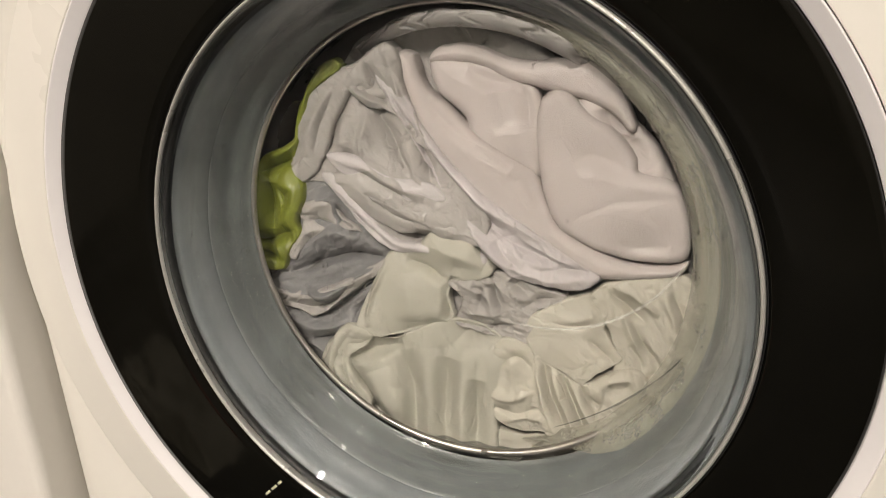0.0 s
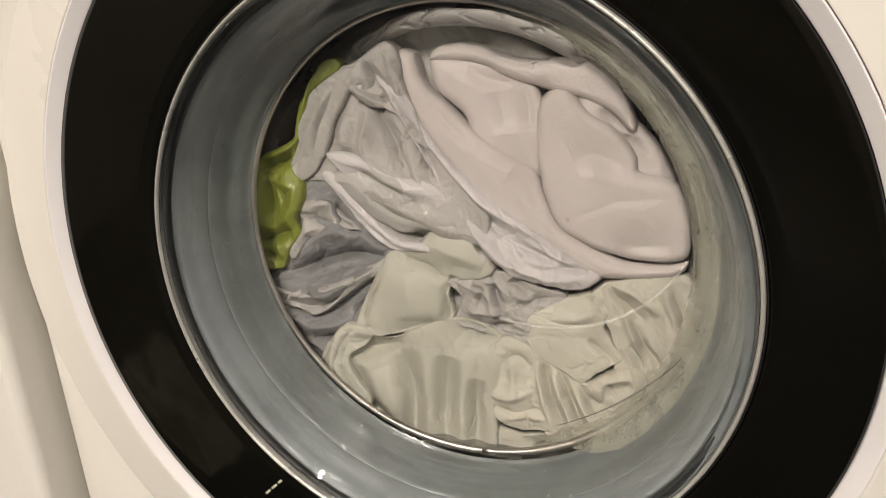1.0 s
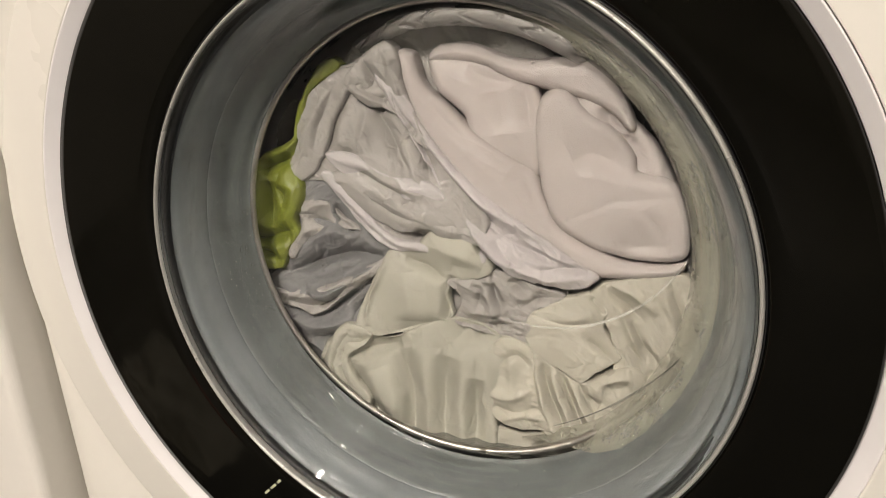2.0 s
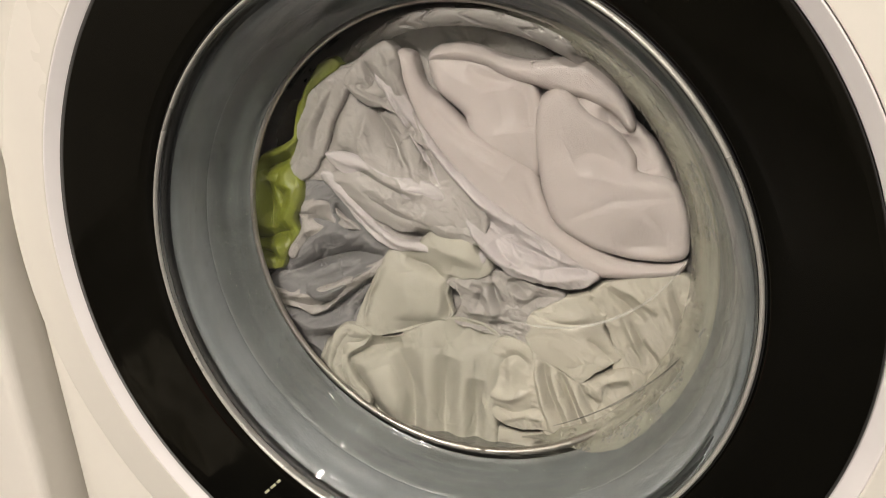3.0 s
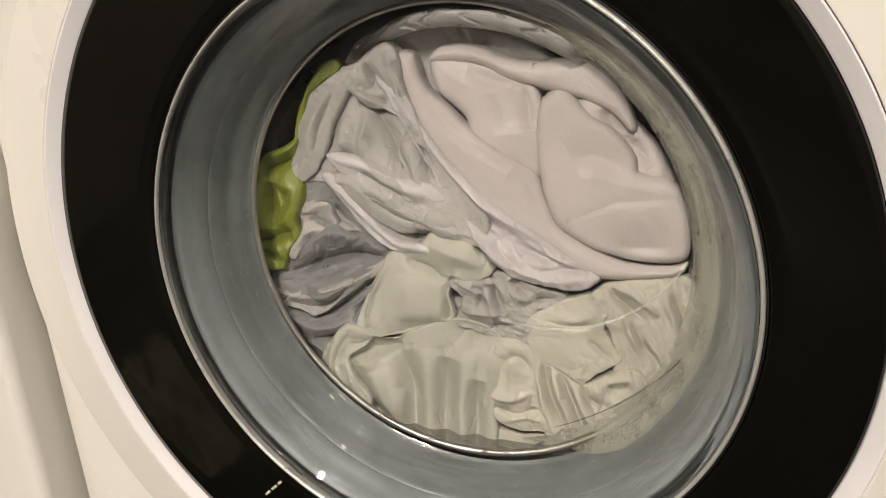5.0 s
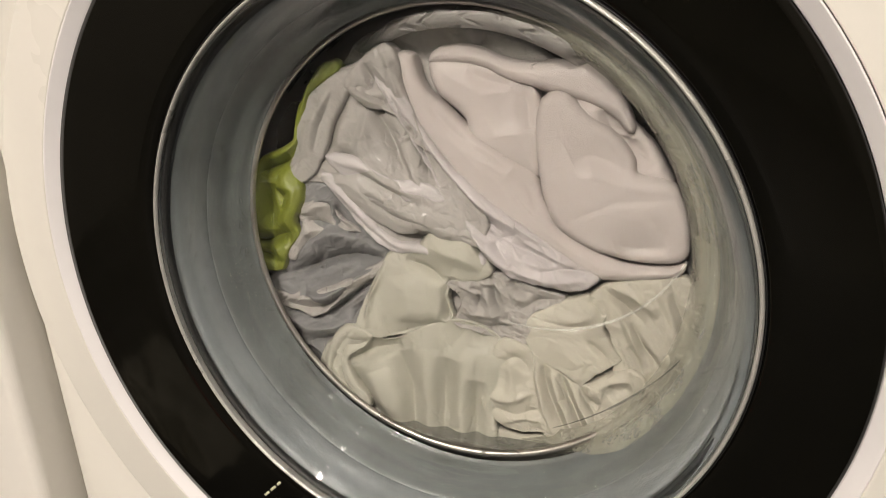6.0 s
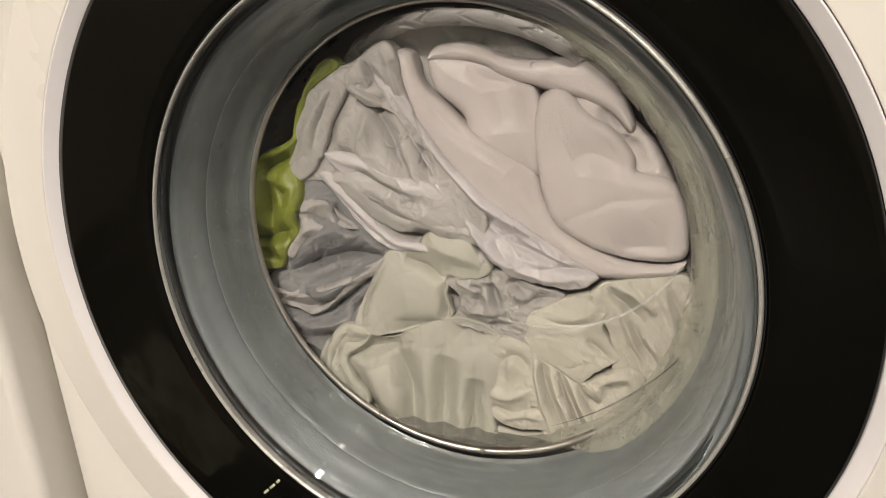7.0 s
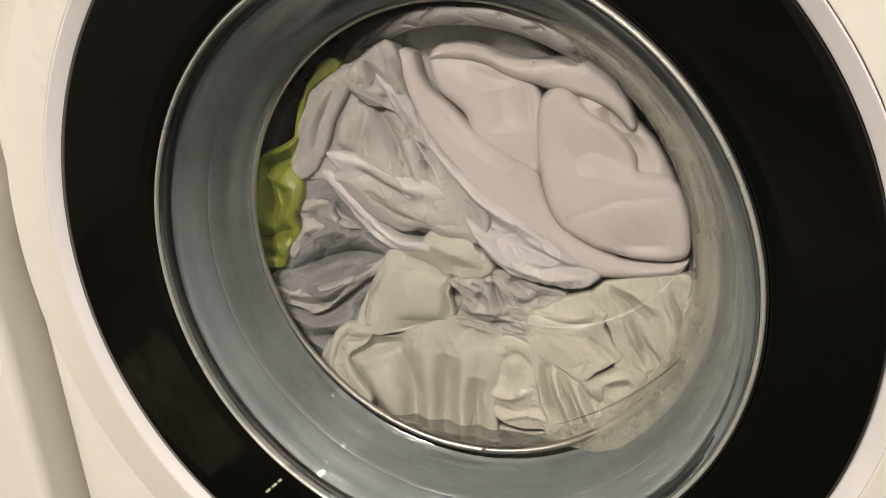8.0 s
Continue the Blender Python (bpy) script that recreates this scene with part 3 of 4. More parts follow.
laundry('bath_towel', 'large thick white plush towel pressed smooth against the glass', 'towel', PLUSH,
        [(63.1, 93.9), (71.1, 103.9), (81.2, 103.3), (92.7, 91.1), (109.2, 80.0), (120.7, 66.1), (122.5, 57.1), (136.9, 55.5), (147.6, 48.3), (154.1, 28.4), (153.7, 7.4), (140.4, 1.5), (117.1, 1.5), (93.0, 6.7), (73.6, 17.7), (65.6, 34.7), (61.7, 56.0), (60.7, 78.6)],
        near=27, hem=6.0, puff=5, puff_width=40, wrinkle=0.35, grain=40, angle=10, crisp=0.15, creases=0.06, fuzz=0.08, seed=6, frill=0.25,
        folds=[(-0.7, 2.5, (75.4, 21.5), (106.4, 36.6), (149.9, 44.1)),
               (1.2, 5, (79.1, 53.3), (106.3, 51.2), (135.7, 46.0)),
               (-1.2, 4, (126.3, 35.1), (136.5, 21.8), (143.3, 11.8)),
               (-5, 7, (82.6, 61.1), (94.5, 66.4), (106.1, 63.2), (122.5, 56.1)),
               (-3, 6, (110.3, 5.3), (123.7, 10.1), (143.3, 11.8)),
               (2, 14, (75.9, 77.3), (96.1, 77.9), (112.6, 68.5))])
laundry('bath_towel', 'long white plush towel bent in a diagonal band', 'towel', PLUSH,
        [(-27.1, 123.6), (-16.3, 125.3), (-10.1, 106.3), (4.2, 92.5), (22.0, 76.0), (41.7, 63.6), (59.4, 53.7), (66.2, 34.3), (75.0, 19.5), (96.1, 6.4), (116.9, -0.5), (140.2, 0.2), (153.8, 3.3), (145.4, -7.3), (113.7, -12.4), (92.7, -11.1), (60.3, 7.9), (23.7, 31.6), (-1.7, 60.0), (-19.1, 88.6)],
        near=25.5, hem=5.5, puff=4, wrinkle=0.5, grain=30, angle=-45, crisp=0.15, creases=0.06, fuzz=0.08, seed=7, frill=0.3,
        folds=[(-2.5, 4, (-10.3, 102.9), (3.5, 81.9), (21.6, 68.2)),
               (-1.2, 3.5, (96.1, 3.5), (116.9, -2.8), (143.6, -1.3)),
               (1.5, 5, (21.3, 61.0), (43.1, 51.1), (60.8, 34.0)),
               (-3, 8, (41.3, 51.0), (57.4, 41.0), (64.3, 26.9)),
               (2, 10, (3.3, 78.4), (28.4, 54.0), (60.6, 22.9))])
laundry('white_shirt', 'crumpled greyish white cotton shirt soaked through', 'shirt', COTTON,
        [(-56.1, 120.9), (-35.8, 133.2), (-26.3, 127.7), (-23.5, 109.7), (-17.1, 92.1), (2.0, 60.1), (27.0, 24.1), (18.2, 0.3), (-18.1, -2.0), (-37.0, -2.4), (-55.3, 7.1), (-73.6, 31.3), (-88.8, 39.7), (-106.9, 38.7), (-116.7, 43.1), (-108.0, 63.5), (-103.0, 83.0), (-90.9, 102.0), (-69.8, 116.0)],
        near=25, hem=1.3, puff=2.4, wrinkle=0.4, grain=13, angle=-60, seed=8, crumple=0.15, creases=0.2,
        folds=[(-7, 4, (-53.2, 116.0), (-73.4, 90.4), (-87.4, 63.4), (-97.9, 43.3)),
               (4, 6, (-63.0, 112.4), (-85.3, 90.2), (-99.7, 63.0), (-108.7, 46.8)),
               (4, 5, (-49.9, 89.0), (-55.5, 74.0), (-61.2, 59.8)),
               (-5, 4, (-46.2, 93.8), (-38.7, 78.2), (-31.6, 58.0), (-23.2, 47.0)),
               (5, 5, (-63.4, 108.8), (-50.6, 101.7), (-39.3, 93.9)),
               (-6, 3.5, (-57.3, 96.2), (-44.5, 93.8), (-37.7, 89.2)),
               (-5, 3, (-48.8, 119.5), (-45.9, 108.9), (-52.7, 101.7)),
               (4, 4, (-34.2, 128.1), (-31.4, 116.0), (-30.6, 101.9)),
               (5, 6, (-76.5, 56.9), (-53.9, 49.4), (-32.2, 36.9), (-11.0, 32.4)),
               (-6, 4, (-79.4, 50.1), (-58.9, 41.3), (-38.7, 32.7), (-20.6, 27.9)),
               (7, 13, (-76.0, 42.4), (-43.5, 26.5), (-11.6, 12.9), (14.0, 6.3)),
               (-8, 5, (-56.1, 27.7), (-34.5, 9.2), (-16.3, 3.8), (0.2, 7.9)),
               (5, 3, (-84.2, 39.2), (-65.9, 16.2), (-46.0, -1.1), (-23.1, -4.0)),
               (-6, 7, (-93.0, 29.4), (-73.1, 10.3), (-54.8, -2.6)),
               (3, 6, (-68.8, 86.8), (-71.5, 73.5), (-74.4, 63.9)),
               (-4, 3, (-21.0, 75.1), (-14.3, 58.7), (-9.7, 40.1)),
               (4, 4, (-29.5, 69.3), (-22.9, 50.8), (-14.0, 36.1)),
               (-4, 3, (-82.7, 59.0), (-69.7, 59.5), (-57.3, 56.9))])
laundry('blue_white_shirt', 'thin bluish white wet shirt crumpled in many fine folds', 'shirt', COTTON_BLUE_SHADED,
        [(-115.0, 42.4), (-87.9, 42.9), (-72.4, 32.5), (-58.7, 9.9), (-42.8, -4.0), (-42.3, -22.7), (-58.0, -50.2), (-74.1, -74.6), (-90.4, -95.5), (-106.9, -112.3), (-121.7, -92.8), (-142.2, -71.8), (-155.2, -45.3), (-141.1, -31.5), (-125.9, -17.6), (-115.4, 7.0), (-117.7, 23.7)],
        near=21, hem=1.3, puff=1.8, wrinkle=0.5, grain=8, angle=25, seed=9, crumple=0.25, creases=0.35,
        folds=[(6, 7, (-112.4, 20.0), (-98.0, 25.0), (-86.7, 25.7), (-84.9, 14.8)),
               (-5, 3, (-82.5, 24.0), (-79.5, 11.9), (-67.5, 0.5)),
               (6, 6, (-46.8, -10.2), (-67.5, 0.5), (-89.6, 2.0), (-119.9, -16.8)),
               (-7, 4, (-49.2, -12.5), (-73.4, -12.6), (-96.8, -19.0), (-124.2, -30.4)),
               (4, 4, (-69.3, -16.5), (-87.8, -20.3), (-107.6, -31.0)),
               (7, 5, (-47.3, -15.3), (-70.6, -28.5), (-97.7, -45.4), (-140.8, -44.2)),
               (-7, 5, (-48.0, -22.9), (-71.9, -40.4), (-96.7, -56.5), (-130.2, -55.9)),
               (5, 4, (-57.7, -32.4), (-72.1, -42.6), (-87.5, -57.7)),
               (6, 6, (-66.6, -55.2), (-93.6, -69.8), (-120.1, -70.8), (-135.6, -58.8)),
               (-6, 4, (-74.7, -67.3), (-94.7, -79.1), (-114.3, -81.7)),
               (-4, 3, (-55.8, -36.5), (-73.3, -53.7), (-79.2, -65.6)),
               (4, 4, (-109.1, -42.2), (-102.8, -48.2), (-86.1, -45.0)),
               (-4, 3, (-139.2, -50.0), (-125.6, -57.6), (-111.5, -60.5)),
               (3, 3, (-122.1, -85.1), (-110.3, -88.2), (-101.6, -96.4)),
               (-3, 2.5, (-126.6, -30.6), (-111.8, -27.0), (-91.1, -9.9))])
laundry('pillowcase', 'cream white wet pillowcase hanging in upright folds', 'pillowcase', COTTON_GREEN,
        [(-99.3, -82.6), (-77.2, -70.5), (-50.2, -74.1), (-22.8, -60.4), (3.0, -52.8), (33.0, -61.7), (38.3, -84.4), (29.1, -112.4), (30.1, -144.4), (22.9, -165.8), (-3.5, -167.9), (-30.5, -167.1), (-57.4, -154.0), (-84.6, -139.3), (-102.5, -125.1), (-110.0, -106.9)],
        near=25, hem=1.3, puff=3.6, puff_width=25, wrinkle=0.22, grain=25, angle=85, crisp=0.3, creases=0.08, seed=10,
        folds=[(-8, 6, (-43.5, -81.2), (-34.5, -114.3), (-33.5, -159.6)),
               (-8, 6, (-6.9, -80.5), (-10.1, -119.5), (-11.8, -160.1)),
               (-7, 5, (15.1, -94.9), (13.7, -124.5), (13.0, -157.6)),
               (5, 13, (-24.2, -76.3), (-22.7, -117.0), (-22.2, -154.9)),
               (5, 13, (5.9, -69.9), (3.9, -107.9), (1.1, -152.8)),
               (3, 7, (24.9, -78.1), (21.7, -114.0), (21.0, -151.2)),
               (-7, 4, (-86.3, -96.6), (-62.7, -83.9), (-38.7, -77.4)),
               (-8, 5, (-86.3, -96.6), (-73.6, -123.1), (-57.2, -149.4)),
               (5, 16, (-66.6, -100.7), (-57.1, -122.7), (-47.5, -145.1)),
               (4, 5, (-96.1, -90.9), (-93.1, -114.2), (-79.4, -133.8)),
               (-5, 4, (-81.9, -134.2), (-68.1, -139.1), (-54.4, -144.0)),
               (4, 5, (-77.5, -138.4), (-63.7, -143.2), (-48.0, -150.1)),
               (-4, 5, (-4.8, -73.6), (12.6, -60.4), (28.5, -69.0))])
laundry('white_shirt', 'cream white wet cotton shirt with a stitched hem', 'shirt', COTTON_GREEN,
        [(-43.8, -7.5), (-24.3, -1.4), (-11.2, 8.9), (8.7, 6.6), (26.4, -8.8), (29.2, -16.5), (17.1, -23.0), (-0.1, -26.4), (-3.5, -42.6), (-0.8, -52.8), (-22.5, -62.0), (-42.7, -70.0), (-67.9, -74.7), (-76.6, -69.9), (-67.2, -45.6), (-52.8, -20.5)],
        near=26.5, hem=1.1, puff=2.4, wrinkle=0.25, grain=20, angle=-20, creases=0.08, seed=11,
        folds=[(5, 18, (-35.0, -21.6), (-32.4, -42.5), (-31.6, -59.6)),
               (-7, 5, (-0.4, -21.4), (-2.7, -39.1), (-3.7, -56.1)),
               (-5, 5, (-48.3, -75.1), (-27.9, -67.9), (-3.8, -58.3)),
               (5, 8, (-16.7, -1.4), (3.4, -5.7), (23.6, -13.8)),
               (-5, 4, (-32.0, -10.9), (-15.8, -17.6), (-4.0, -26.7)),
               (3, 6, (-7.8, -23.0), (-7.7, -39.6), (-12.2, -57.2)),
               (3, 2, (-47.4, -16.5), (-60.8, -41.3), (-67.8, -66.5))])
laundry('pillowcase', 'cream white wet pillowcase folded along its bottom edge', 'pillowcase', COTTON_BEIGE,
        [(19.1, -136.0), (52.5, -134.4), (76.6, -127.5), (101.8, -131.6), (118.7, -130.5), (115.3, -146.8), (88.3, -165.4), (55.8, -175.9), (30.6, -169.3)],
        near=22, hem=1.3, puff=1.8, wrinkle=0.7, grain=14, angle=10, seed=12,
        folds=[(5, 8, (68.5, -147.3), (88.3, -143.3), (107.5, -134.9)),
               (-5, 6, (56.4, -140.5), (66.4, -152.4), (64.2, -166.9)),
               (-4, 5, (76.6, -132.0), (96.1, -139.4), (107.6, -139.4))])
laundry('bed_linen', 'thin cream white wet bed linen spread against the glass', 'bed linen', COTTON_BEIGE,
        [(92.3, -28.2), (101.1, -17.6), (116.7, -12.5), (136.9, -7.5), (156.6, -7.0), (165.7, -34.7), (163.3, -65.8), (148.8, -100.4), (129.9, -125.2), (107.9, -142.8), (92.6, -136.9), (103.7, -95.7), (110.6, -65.6), (103.1, -42.6)],
        near=23.5, hem=1.2, puff=2, wrinkle=0.55, grain=9, angle=-65, stretch=4, seed=13, crumple=0.35, creases=0.3,
        folds=[(3.5, 3, (113.6, -31.5), (121.0, -52.1), (129.2, -70.9)),
               (-3.5, 3, (119.0, -38.6), (131.7, -58.6), (146.0, -72.4)),
               (3.5, 3, (128.0, -51.2), (138.7, -61.5), (142.7, -78.9)),
               (-4, 3, (104.7, -19.1), (117.1, -29.2), (129.4, -39.3)),
               (3, 3, (109.9, -16.6), (123.9, -24.6), (137.7, -32.5)),
               (3, 4, (137.2, -15.6), (146.3, -37.2), (149.6, -59.9)),
               (-3, 3, (143.8, -14.9), (153.0, -36.3), (155.4, -55.2)),
               (3, 3, (129.0, -91.4), (139.2, -77.5), (148.9, -60.0)),
               (-3, 3, (117.6, -56.6), (124.8, -63.5), (128.6, -75.1)),
               (3, 3, (152.3, -21.4), (158.1, -39.5), (157.3, -58.8)),
               (-3.5, 3, (111.0, -94.4), (128.8, -83.2), (145.7, -64.5)),
               (3, 3, (114.9, -106.5), (126.0, -115.1), (133.3, -115.9)),
               (-3, 2.5, (125.6, -96.2), (134.7, -102.9), (138.5, -110.7))])
laundry('bed_linen', 'thin cream white wet bed linen gathered in narrow pleats', 'bed linen', COTTON_BEIGE,
        [(52.8, -69.8), (70.1, -79.1), (89.0, -87.9), (105.6, -77.8), (121.7, -71.3), (132.5, -79.7), (129.6, -103.0), (115.5, -127.0), (106.3, -142.1), (91.0, -140.8), (73.4, -133.0), (63.5, -130.4), (56.1, -102.8)],
        near=25, hem=1.2, puff=2, wrinkle=0.45, grain=7, angle=-62, stretch=6, seed=23, crumple=0.25, creases=0.25,
        folds=[(4.5, 3.2, (57.8, -74.6), (61.2, -102.0), (70.3, -129.1)),
               (-4.5, 2.6, (63.2, -76.7), (67.9, -100.8), (78.2, -127.6)),
               (4.5, 3.2, (68.2, -79.4), (74.8, -104.0), (89.0, -135.8)),
               (-4.5, 2.6, (73.9, -81.9), (83.3, -104.7), (98.7, -137.0)),
               (4.5, 3.2, (79.6, -86.1), (90.9, -107.7), (106.3, -135.5)),
               (-4, 2.6, (87.1, -89.1), (98.5, -110.7), (111.8, -127.8)),
               (4.5, 5, (97.3, -95.9), (105.7, -84.0), (120.1, -79.7), (123.8, -87.3), (109.5, -98.9)),
               (-4.5, 3, (92.8, -96.7), (102.2, -104.4), (122.6, -111.9)),
               (3.5, 3, (107.8, -104.7), (118.9, -111.3), (124.6, -118.8))])
laundry('pillowcase', 'cream white wet pillowcase corner lying smooth with a thin turned edge', 'pillowcase', COTTON_BEIGE,
        [(18.6, -108.3), (21.7, -92.2), (28.4, -69.6), (37.8, -61.9), (53.4, -66.5), (57.4, -80.2), (59.3, -101.4), (68.0, -124.1), (58.0, -129.2), (39.7, -129.9), (22.2, -121.2)],
        near=26.5, hem=1.1, puff=2.5, wrinkle=0.4, grain=14, angle=-15, stretch=3, seed=24, creases=0.25,
        folds=[(2.5, 4, (24.0, -107.4), (40.4, -106.8), (56.6, -97.5)),
               (-2.5, 2.5, (29.0, -84.5), (43.3, -75.9), (55.0, -82.7)),
               (-2.5, 2.5, (25.8, -113.8), (42.1, -117.7), (64.3, -110.2)),
               (2.5, 3, (33.6, -126.0), (48.1, -118.8), (64.1, -120.4)),
               (2, 4, (35.5, -70.7), (41.0, -87.0), (38.4, -104.9))])
laundry('handkerchief', 'small white wet cotton cloth scrunched into a knot', 'cloth', COTTON,
        [(-3.3, -26.7), (17.3, -18.9), (38.9, -15.6), (57.7, -23.5), (78.1, -27.2), (68.7, -36.2), (55.4, -43.8), (58.8, -64.0), (37.3, -63.6), (15.3, -60.6), (-0.1, -55.7), (6.1, -39.4)],
        near=25, hem=1.3, puff=2.4, wrinkle=1.0, grain=9, angle=-30, seed=14, crumple=0.6,
        folds=[(-5, 3, (12.8, -28.3), (20.6, -31.6), (16.0, -44.5)),
               (5, 3, (21.0, -23.4), (32.7, -26.2), (36.2, -38.0)),
               (-4, 3, (38.7, -21.5), (46.3, -24.7), (53.7, -31.9)),
               (4, 3, (7.7, -47.6), (23.9, -47.7), (39.9, -43.7)),
               (-4, 3, (47.8, -40.7), (59.4, -33.3), (74.4, -29.6)),
               (5, 5, (8.7, -28.7), (24.5, -35.2), (27.8, -51.4)),
               (-6, 4, (29.1, -18.5), (30.4, -34.5), (34.0, -44.4)),
               (5, 6, (40.5, -25.3), (48.0, -32.6), (59.3, -35.3)),
               (-5, 4, (3.3, -54.5), (23.6, -56.1), (47.5, -51.0)),
               (4, 4, (15.0, -65.7), (31.8, -50.9), (51.3, -54.6))])
laundry('napkin', 'smooth cream white wet cloth corner lying on the pleats', 'cloth', COTTON_BEIGE,
        [(49.8, -50.7), (55.4, -43.0), (68.8, -34.2), (85.4, -26.8), (95.4, -24.1), (100.5, -29.7), (105.2, -35.8), (102.7, -43.9), (109.0, -57.0), (115.2, -66.2), (105.6, -73.7), (92.8, -84.8), (87.1, -88.2), (73.9, -80.6), (56.7, -72.6), (51.8, -64.9)],
        near=25, hem=1.2, puff=2, wrinkle=0.3, grain=16, angle=-20, creases=0.2, seed=15,
        folds=[(-2.5, 2, (91.9, -55.3), (100.0, -61.5), (110.3, -71.4)),
               (2.5, 5, (57.2, -49.7), (78.0, -45.9), (96.2, -38.0)),
               (-2.5, 2, (94.4, -27.3), (101.6, -33.5), (102.0, -38.1)),
               (-2, 2, (61.0, -45.6), (77.9, -47.5), (94.5, -45.4)),
               (1.5, 8, (66.5, -62.9), (81.6, -69.0), (92.7, -75.7))])
laundry('folded_shirt', 'white wet shirt turned over in a soft lilac fold', 'shirt', COTTON,
        [(-66.7, 115.9), (-54.5, 115.2), (-61.7, 101.6), (-74.3, 82.9), (-83.0, 63.6), (-97.0, 43.3), (-112.1, 38.5), (-114.1, 46.5), (-104.2, 62.8), (-104.7, 78.4), (-97.8, 93.7), (-83.2, 106.9)],
        near=27, hem=1.2, puff=2.5, puff_width=14, wrinkle=0.4, grain=10, angle=-60, creases=0.3, seed=31,
        folds=[(5, 8, (-66.0, 110.6), (-87.1, 86.4), (-102.8, 57.0)),
               (-3, 3, (-73.3, 101.4), (-84.1, 82.7), (-93.6, 59.3))])
laundry('shirt_sleeve', 'greyish white wet sleeve lying in a slack tube', 'sleeve', COTTON,
        [(-86.7, 43.8), (-62.3, 49.7), (-38.3, 37.8), (-14.9, 23.6), (16.3, 14.2), (24.3, 2.0), (-0.2, 1.9), (-15.9, 8.6), (-34.8, 6.3), (-61.2, 18.9), (-79.3, 32.3)],
        near=26.5, hem=1.4, puff=4, puff_width=14, wrinkle=0.4, grain=12, angle=-30, creases=0.2, seed=32,
        folds=[(4, 12, (-76.1, 41.2), (-43.3, 28.5), (-13.5, 14.7), (12.1, 7.7)),
               (-3, 3, (-59.7, 33.4), (-39.8, 20.8), (-23.6, 16.0)),
               (-3, 3, (-30.9, 27.3), (-15.2, 18.5), (0.6, 15.8))])
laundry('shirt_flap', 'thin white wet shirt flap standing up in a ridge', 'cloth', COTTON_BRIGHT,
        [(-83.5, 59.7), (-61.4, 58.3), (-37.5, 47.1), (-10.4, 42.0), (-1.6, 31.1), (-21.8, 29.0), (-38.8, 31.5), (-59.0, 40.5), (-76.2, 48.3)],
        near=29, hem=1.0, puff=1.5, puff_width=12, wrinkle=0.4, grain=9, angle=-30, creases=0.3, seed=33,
        folds=[(4, 6, (-78.6, 56.8), (-53.8, 50.1), (-32.1, 38.1), (-10.1, 34.4)),
               (-4, 3, (-62.4, 48.9), (-46.4, 40.0), (-30.4, 33.2))])
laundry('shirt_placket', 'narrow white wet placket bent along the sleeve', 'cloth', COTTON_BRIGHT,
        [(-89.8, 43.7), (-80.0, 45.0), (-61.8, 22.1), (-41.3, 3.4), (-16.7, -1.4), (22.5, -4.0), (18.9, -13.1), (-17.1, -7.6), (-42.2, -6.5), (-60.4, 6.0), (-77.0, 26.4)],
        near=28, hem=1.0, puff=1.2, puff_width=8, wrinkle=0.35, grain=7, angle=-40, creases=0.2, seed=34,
        folds=[(3, 4, (-84.8, 41.9), (-65.6, 19.0), (-43.7, 0.3), (-16.9, -4.7)),
               (-3, 3, (-79.3, 32.3), (-62.0, 11.2), (-42.0, -3.6))])
laundry('shirt_cuff', 'white wet shirt cuff scrunched into small folds', 'cloth', COTTON,
        [(-51.3, 122.3), (-33.7, 133.2), (-25.8, 126.3), (-23.4, 109.0), (-18.6, 91.4), (-9.9, 65.5), (-18.7, 69.6), (-28.2, 84.0), (-37.6, 90.3), (-48.8, 91.6), (-58.0, 98.0), (-64.4, 107.0)],
        near=29, hem=1.1, puff=1.8, puff_width=12, wrinkle=0.5, grain=8, angle=-60, creases=0.5, crumple=0.6, seed=35,
        folds=[(-5, 3, (-48.7, 121.2), (-43.9, 108.9), (-36.5, 93.9)),
               (4, 4, (-34.2, 128.1), (-29.7, 112.5), (-26.1, 94.8)),
               (-4, 3, (-56.3, 105.9), (-44.6, 101.7), (-32.5, 102.6)),
               (3, 3, (-60.7, 103.4), (-49.1, 97.4), (-37.3, 93.9)),
               (-4, 3, (-32.9, 98.3), (-24.1, 85.9), (-17.3, 71.5))])
laundry('shirt_tail', 'pale wet shirt tail curling beside the green cloth', 'cloth', COTTON,
        [(-113.1, 21.2), (-97.4, 29.6), (-85.6, 27.8), (-80.9, 15.1), (-64.8, 5.6), (-84.8, 4.5), (-106.3, -3.5), (-120.2, -19.0), (-124.7, -10.7), (-110.1, 6.3)],
        near=25, hem=1.1, puff=1.8, puff_width=10, wrinkle=0.5, grain=8, angle=20, creases=0.4, seed=36,
        folds=[(4, 6, (-108.6, 14.0), (-96.1, 22.3), (-86.2, 22.9)),
               (-4, 3, (-83.5, 23.1), (-82.8, 13.7), (-71.3, 6.4)),
               (-4, 3, (-104.3, 12.2), (-95.6, 8.7), (-84.4, 8.3)),
               (3, 4, (-116.2, -7.8), (-108.0, 1.4), (-93.7, 5.9))])
